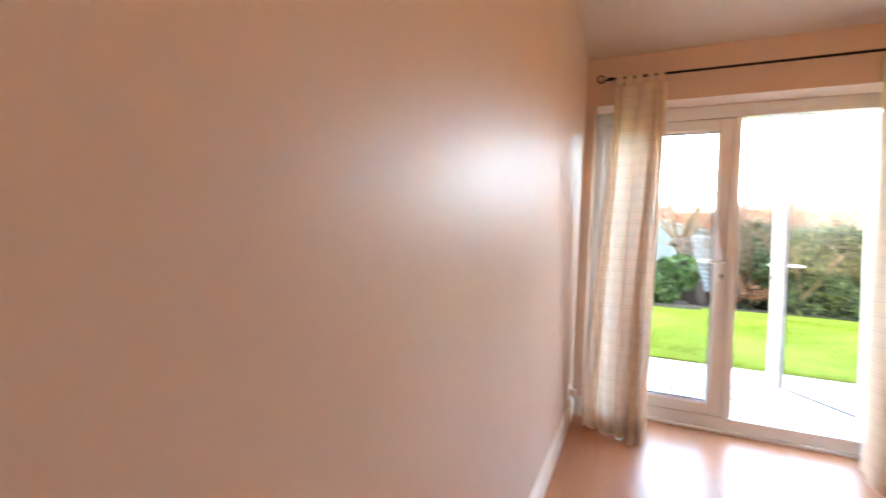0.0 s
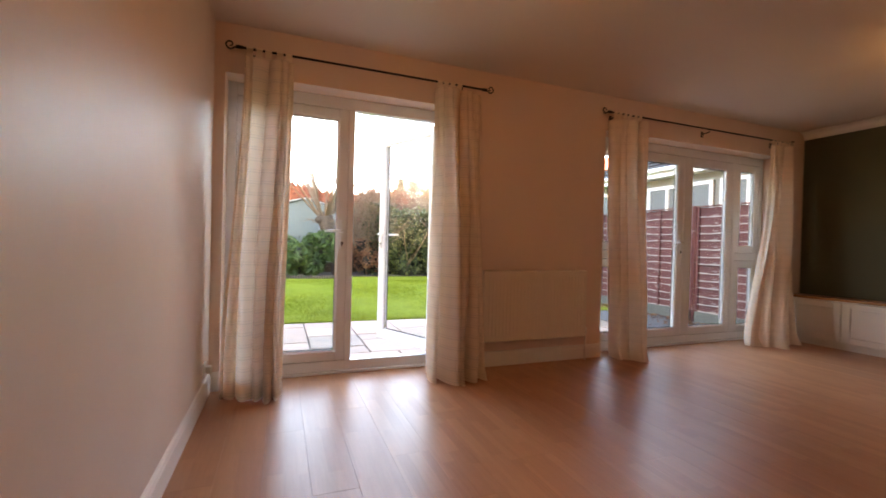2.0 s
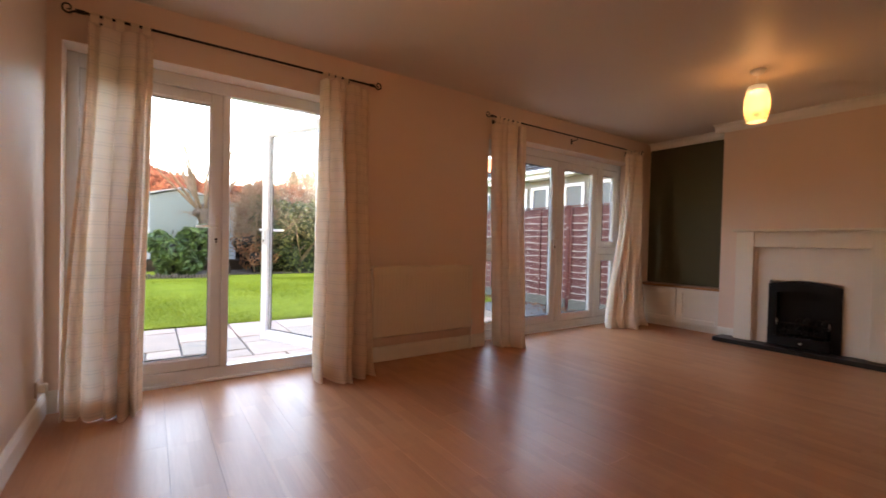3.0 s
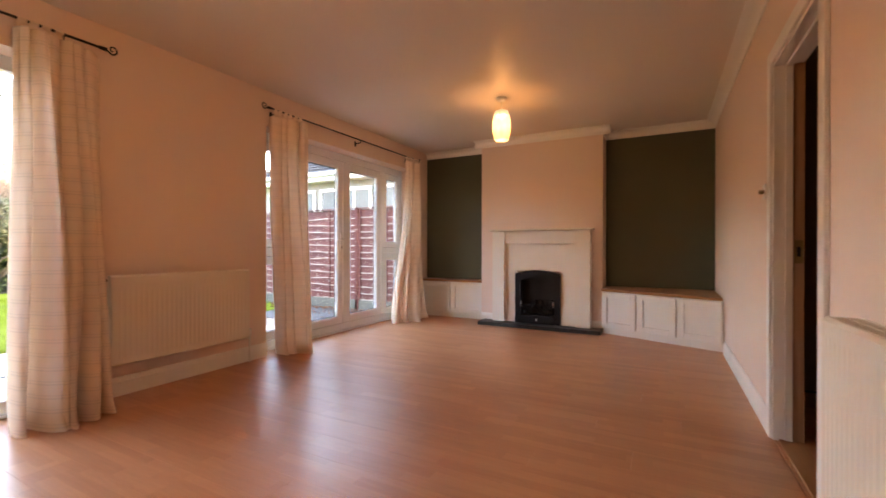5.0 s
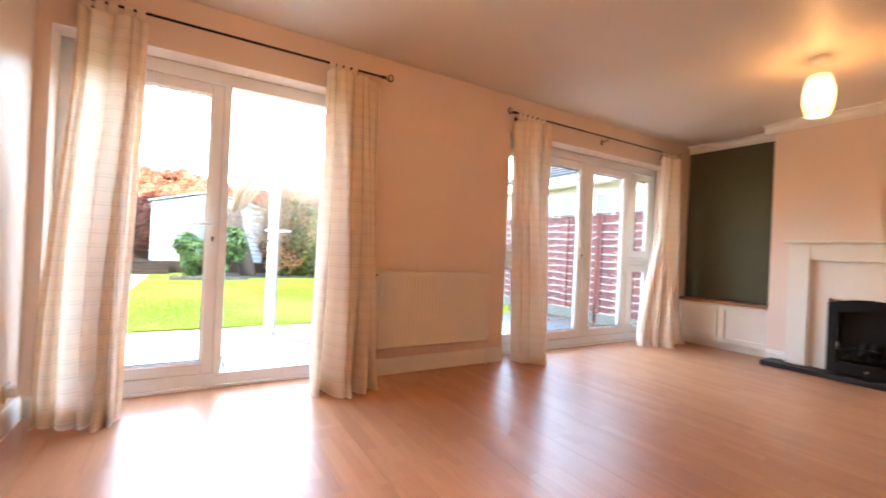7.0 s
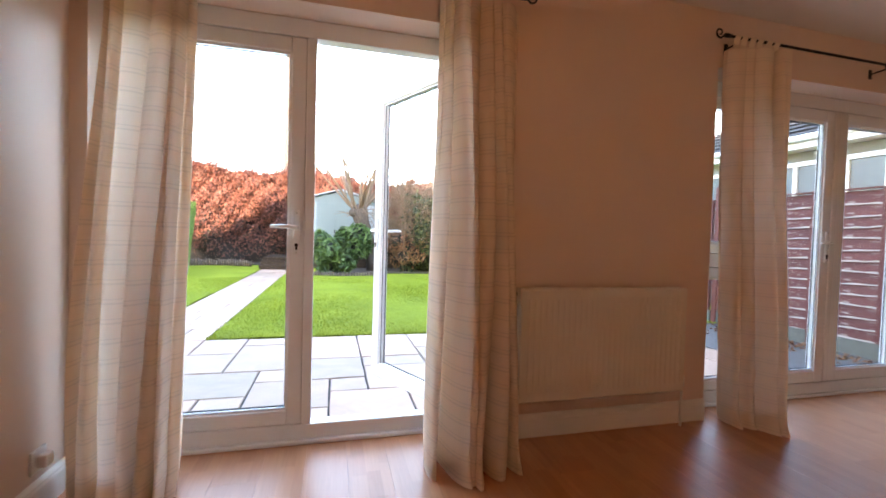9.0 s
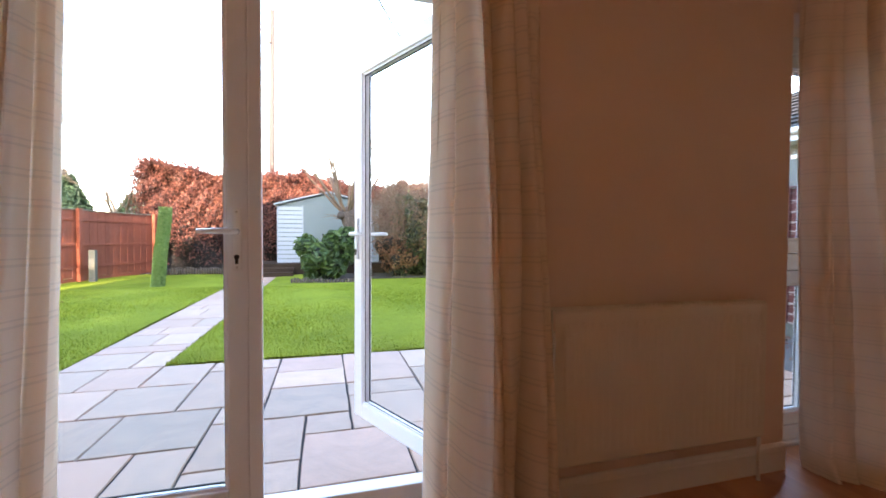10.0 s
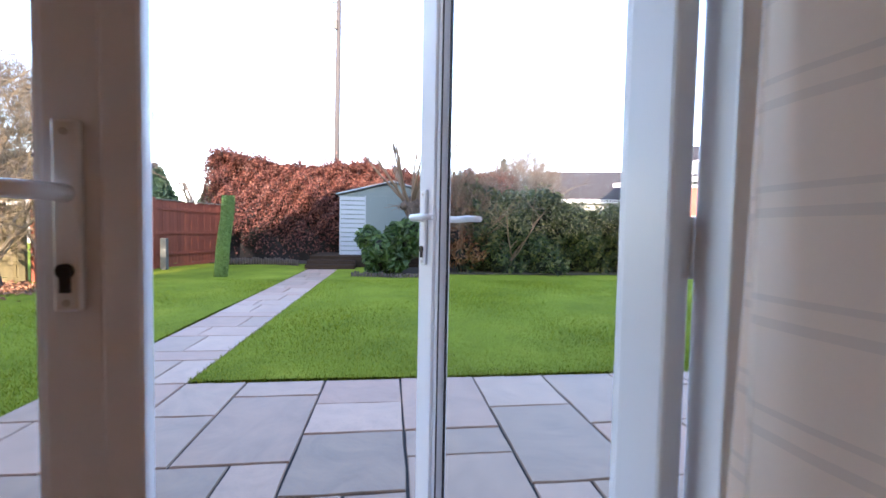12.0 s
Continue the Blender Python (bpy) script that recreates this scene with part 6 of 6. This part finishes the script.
# ---------------------------------------------------------------- shed, steps, edging, pole
def garden_shed(x0, x1, y0, y1, z0, eave, apex):
    s = thing("shed", "pale blue-grey metal garden shed with a shallow gable", "shed", at=((x0 + x1) / 2, y0, z0))
    xm = (x0 + x1) / 2
    bm = box((x0 + 0.03, y0 + 0.03, z0), (x1 - 0.03, y1, eave))
    part("body", bm, M_SHEDDOOR, s)
    k = 13
    dz = (eave - 0.04 - z0) / k
    me = None
    for i in range(k):
        z = z0 + i * dz
        for xa, xb in ((x0, x0 + 0.80), (x0 + 2.22, x1)):
            bm = bmesh.new()
            q = [(xa, y0 + 0.006, z), (xb, y0 + 0.006, z), (xb, y0 + 0.028, z + dz * 0.80), (xa, y0 + 0.028, z + dz * 0.80)]
            bm.faces.new([bm.verts.new(p) for p in q])
            q = [(xa, y0 + 0.030, z), (xb, y0 + 0.030, z), (xb, y0 + 0.006, z), (xa, y0 + 0.006, z)]
            bm.faces.new([bm.verts.new(p) for p in q])
            part("cladding_strip", bm, M_SHED, s)
    for a, b in ((x0 + 0.84, x0 + 1.50), (x0 + 1.52, x0 + 2.18)):
        d = part("shed_door", box((a, y0 + 0.0, z0 + 0.03), (b, y0 + 0.028, eave - 0.05), 0.004), M_SHEDDOOR, s, "sage grey sliding shed door")
        for j in range(3):
            xx = a + 0.12 + j * 0.21
            part("door_rib", box((xx, y0 - 0.008, z0 + 0.06), (xx + 0.02, y0 - 0.0005, eave - 0.08)), M_SHEDDOOR, d)
    part("door_handle", box((x0 + 1.46, y0 - 0.02, z0 + 0.86), (x0 + 1.495, y0 - 0.0085, z0 + 0.98), 0.004), M_IRON, s, "black door handle")
    for a in (x0, x0 + 0.80, x0 + 2.18, x1 - 0.04):
        part("corner_trim", box((a, y0 - 0.004, z0), (a + 0.04, y0 + 0.0055, eave - 0.03)), M_SHED, s)
    bm = bmesh.new()
    vs = [bm.verts.new(p) for p in ((x0, y0 + 0.012, eave - 0.03), (x1, y0 + 0.012, eave - 0.03), (xm, y0 + 0.012, apex - 0.03), (x0, y0 + 0.05, eave - 0.03), (x1, y0 + 0.05, eave - 0.03), (xm, y0 + 0.05, apex - 0.03))]
    for f in ((0, 1, 2), (5, 4, 3), (0, 2, 5, 3), (1, 4, 5, 2), (0, 3, 4, 1)):
        bm.faces.new([vs[i] for i in f])
    part("gable", bm, M_SHEDDOOR, s, "sage grey gable panel")
    for sx, xe in ((-1, x0 - 0.10), (1, x1 + 0.10)):
        bm = bmesh.new()
        drop = (apex - eave) * 0.10 / (xm - x0)
        p = [(xe, y0 - 0.10, eave - drop), (xm, y0 - 0.10, apex), (xm, y1 + 0.1, apex), (xe, y1 + 0.1, eave - drop)]
        lo = [bm.verts.new(q) for q in p]
        hi = [bm.verts.new((q[0], q[1], q[2] + 0.045)) for q in p]
        bm.faces.new(lo)
        bm.faces.new(hi)
        for i in range(4):
            bm.faces.new((lo[i], lo[(i + 1) % 4], hi[(i + 1) % 4], hi[i]))
        bmesh.ops.recalc_face_normals(bm, faces=bm.faces)
        part("roof", bm, M_SHED, s)


garden_shed(-0.14, 3.25, 16.9, 18.25, 0.232, 2.19, 2.63)
solid("deck", box((-0.95, 16.2, GZ), (3.4, 18.24, 0.23), 0.01), M_SLEEPER, "dark timber platform under the shed", "deck", "structure")
st = thing("garden_steps", "two dark timber sleeper steps at the end of the path", "steps", at=(-0.45, 15.8, GZ))
part("step", box((-0.98, 15.62, GZ - 0.02), (0.45, 15.90, -0.005), 0.012), M_SLEEPER, st)
part("step", box((-0.98, 15.91, GZ - 0.02), (0.45, 16.19, 0.112), 0.012), M_SLEEPER, st)
ed = thing("log_edging", "low upright log edging round the planting beds", "edging", at=(-2.0, 16.9, GZ))
rng = random.Random(99)
bm = bmesh.new()
sweep(bm, [(0, 0, -0.03), (0, 0, 0.22), (0, 0, 0.235)], [0.036, 0.036, 0.022], 8)
log_me = mesh_of(bm, "log", M_LOG, True)
spots = [(-3.6 + 0.076 * i, 16.75 + 0.25 * math.sin(i * 0.12)) for i in range(30)] + [(0.55 + 0.076 * i, 13.62 + 0.18 * math.cos(i * 0.17)) for i in range(26)]
for px, py in spots:
    ob = new("log", log_me)
    ob.parent = ed
    ob.matrix_parent_inverse = ed.matrix_world.inverted()
    ob.matrix_basis = Matrix.Translation((px, py, GZ + rng.uniform(-0.05, 0.01) - (0.10 if px > 0.5 else 0.0))) @ Matrix.Rotation(rng.uniform(-0.08, 0.08), 4, "X")

up = thing("utility_pole", "tall thin timber utility pole beyond the hedge", "utility pole", at=(-0.72, 20.6, GZ))
bm = bmesh.new()
sweep(bm, [(-0.72, 20.6, GZ - 0.1), (-0.70, 20.6, 5.0), (-0.66, 20.6, 10.4)], [0.13, 0.115, 0.09], 12)
part("pole", bm, M_POLE, up, "", True)
part("equipment_box", box((-0.86, 20.44, 9.0), (-0.70, 20.52, 9.35), 0.01), M_IRON, up)
for z, l in ((10.1, 0.28), (9.75, 0.2), (8.7, 0.16)):
    bm = bmesh.new()
    sweep(bm, [(-0.66 - l, 20.6, z), (-0.66 + l * 0.4, 20.6, z)], 0.025, 6)
    part("bracket", bm, M_IRON, up)


# ---------------------------------------------------------------- floor boards
def lay_floor():
    bw, bl, gap = 0.19, 1.285, 0.0006
    x0, x1, y0, y1 = XL, XA, YR, YF - 0.002
    floor = solid("floor", box((XL - 0.02, -2.3, -0.12), (XA, YF + 0.02, -0.008)), M_MORTAR, "glossy beech laminate board floor", "floor", "structure")
    rng = random.Random(7)
    cache = {}
    x, row = x0, 0
    while x < x1 - 0.001:
        w = min(bw, x1 - x)
        y = y0 - (0.0, 0.43, 0.86, 0.21, 0.64)[row % 5]
        while y < y1 - 0.001:
            a, b = max(y, y0), min(y + bl, y1)
            if b - a > 0.004:
                key = (round(w, 4), round(b - a, 4))
                if key not in cache:
                    bm = bmesh.new()
                    l, ww = b - a - gap, w - gap
                    c = 0.0002
                    rings = [[(0, 0), (ww, 0), (ww, l), (0, l)], [(0, 0), (ww, 0), (ww, l), (0, l)], [(c, c), (ww - c, c), (ww - c, l - c), (c, l - c)]]
                    vs = [[bm.verts.new((p[0], p[1], z)) for p in r] for r, z in zip(rings, (-0.008, -0.0007, 0.0))]
                    for r0, r1 in zip(vs, vs[1:]):
                        for i in range(4):
                            bm.faces.new((r0[i], r0[(i + 1) % 4], r1[(i + 1) % 4], r1[i]))
                    bm.faces.new(vs[-1])
                    cache[key] = mesh_of(bm, "floor_board", M_LAMINATE)
                ob = new("floor_board", cache[key])
                ob.location = (x + gap / 2, a + gap / 2, 0)
                ob.parent = floor
            y += bl
        x += bw
        row += 1
    # hall floor, same boards seen only through the doorway
    for i in range(7):
        bm = box((2.45 + i * 0.31, -2.19, -0.0079), (2.755 + i * 0.31, YR - 0.003, -0.0005), 0.0006)
        ob = part("floor_board", bm, M_LAMINATE, floor)


lay_floor()


# ---------------------------------------------------------------- terrace and path slabs
def slab_mesh(w, l, seed, cache={}):
    key = (round(w, 3), round(l, 3), seed % 4)
    if key not in cache:
        rng = random.Random(seed % 4 + 40)
        bm = bmesh.new()
        g, c = 0.0065, 0.004
        n = 3
        edge = []
        for (ax, ay), (bx, by) in (((g, g), (w - g, g)), ((w - g, g), (w - g, l - g)), ((w - g, l - g), (g, l - g)), ((g, l - g), (g, g))):
            for i in range(n):
                t = i / n
                edge.append((ax + (bx - ax) * t + rng.uniform(-0.0035, 0.0035), ay + (by - ay) * t + rng.uniform(-0.0035, 0.0035)))
        cx, cy = w / 2, l / 2
        rings = []
        for inset, z in ((0, -0.05), (0, -0.007), (c, 0.0)):
            ring = []
            for x, y in edge:
                ring.append(bm.verts.new((x + (inset if x < cx else -inset), y + (inset if y < cy else -inset), z + (rng.uniform(-0.0015, 0.0015) if z == 0.0 else 0))))
            rings.append(ring)
        k = len(edge)
        for r0, r1 in zip(rings, rings[1:]):
            for i in range(k):
                bm.faces.new((r0[i], r0[(i + 1) % k], r1[(i + 1) % k], r1[i]))
        mid = bm.verts.new((cx, cy, 0.001))
        for i in range(k):
            bm.faces.new((rings[-1][i], rings[-1][(i + 1) % k], mid))
        cache[key] = mesh_of(bm, "paving_slab", M_STONE)
    return cache[key]


def lay_terrace():
    u, ox, oy = 0.2952, 1.0, 6.30
    patio = tagged(new("patio", mesh_of(box((-0.905, 3.62, GZ - 0.05), (8.99, 6.322, GZ - 0.014)), "patio", M_MORTAR)), "terrace of pale grey and pink sandstone slabs", "patio", kind="structure")
    known = [(-2, 0, 2, 1), (-2, 1, 2, 3), (0, 0, 2, 1.55), (0, 1.55, 2, 1.45), (0, 3, 2, 2), (2, 0, 2, 3), (2, 3, 2, 1), (4, 0, 2, 2), (4, 2, 2, 3),
             (-3, 4, 2, 2), (-1, 4, 1, 1), (-1, 5, 2, 2), (1, 5, 1, 1), (1, 6, 2, 2), (2, 4, 2, 2), (6, 0, 2, 3), (6, 3, 2, 2)]
    # slabs towards the path, laid off the grid
    odd = [(-6.386, 0, 1.386, 2), (-5, 0, 1.5, 2), (-3.5, 0, 1.5, 2), (-6.386, 2, 0.886, 0.75), (-6.386, 2.75, 0.886, 1.25), (-5.5, 2, 1.54, 2), (-3.96, 2, 1.96, 2),
           (-6.386, 4, 1.886, 2), (-4.5, 4, 1.5, 2), (-6.386, 6, 2.336, 2), (-4.05, 6, 2.0, 2), (-2.05, 6, 1.05, 2)]
    i0, i1, rows = -6, 26, 9
    used = set()
    for i, j, w, h in known:
        for a in range(w):
            for b in range(int(math.floor(j)), int(math.ceil(j + h - 0.01))):
                used.add((i + a, b))
    used.update((i, j) for i in range(-6, -2) for j in range(8))
    used.update(((-2, 6), (-2, 7)))
    rng = random.Random(12)
    rest = []
    for j in range(rows):
        for i in range(i0, i1):
            if (i, j) in used:
                continue
            for w, h in rng.sample([(3, 2), (2, 3), (2, 2), (2, 1), (1, 2), (2, 2)], 6) + [(2, 1), (1, 2), (1, 1)]:
                cells = [(i + a, j + b) for a in range(w) for b in range(h)]
                if all(c not in used and c[0] < i1 and c[1] < rows for c in cells):
                    used.update(cells)
                    rest.append((i, j, w, h))
                    break
    for n, (i, j, w, h) in enumerate(known + odd + rest):
        wide = 0.114 if i == i0 else 0.0
        ob = new("paving_slab", slab_mesh(w * u + wide, h * u, n))
        ob.location = (ox + i * u - wide, oy - (j + h) * u, GZ + rng.uniform(-0.002, 0.002))
        ob.parent = patio
    path = tagged(new("path", mesh_of(box((-0.885, 6.33, GZ - 0.05), (-0.03, 15.60, GZ - 0.014)), "path", M_MORTAR)), "straight sandstone slab path across the lawn", "path", kind="structure")
    y, k = 6.31, 0
    while y < 15.5:
        l = (0.59, 0.29, 0.59, 0.44)[k % 4]
        cut = (0.56, 0.29, 0.42, 0.85)[(k * 3) % 4]
        widths = [cut, 0.855 - cut] if cut < 0.8 else [0.855]
        x = -0.885
        for w in widths:
            ob = new("paving_slab", slab_mesh(w, min(l, 15.59 - y), k))
            ob.location = (x, y, GZ + rng.uniform(-0.002, 0.002))
            ob.parent = path
            x += w
        y += l
        k += 1


lay_terrace()
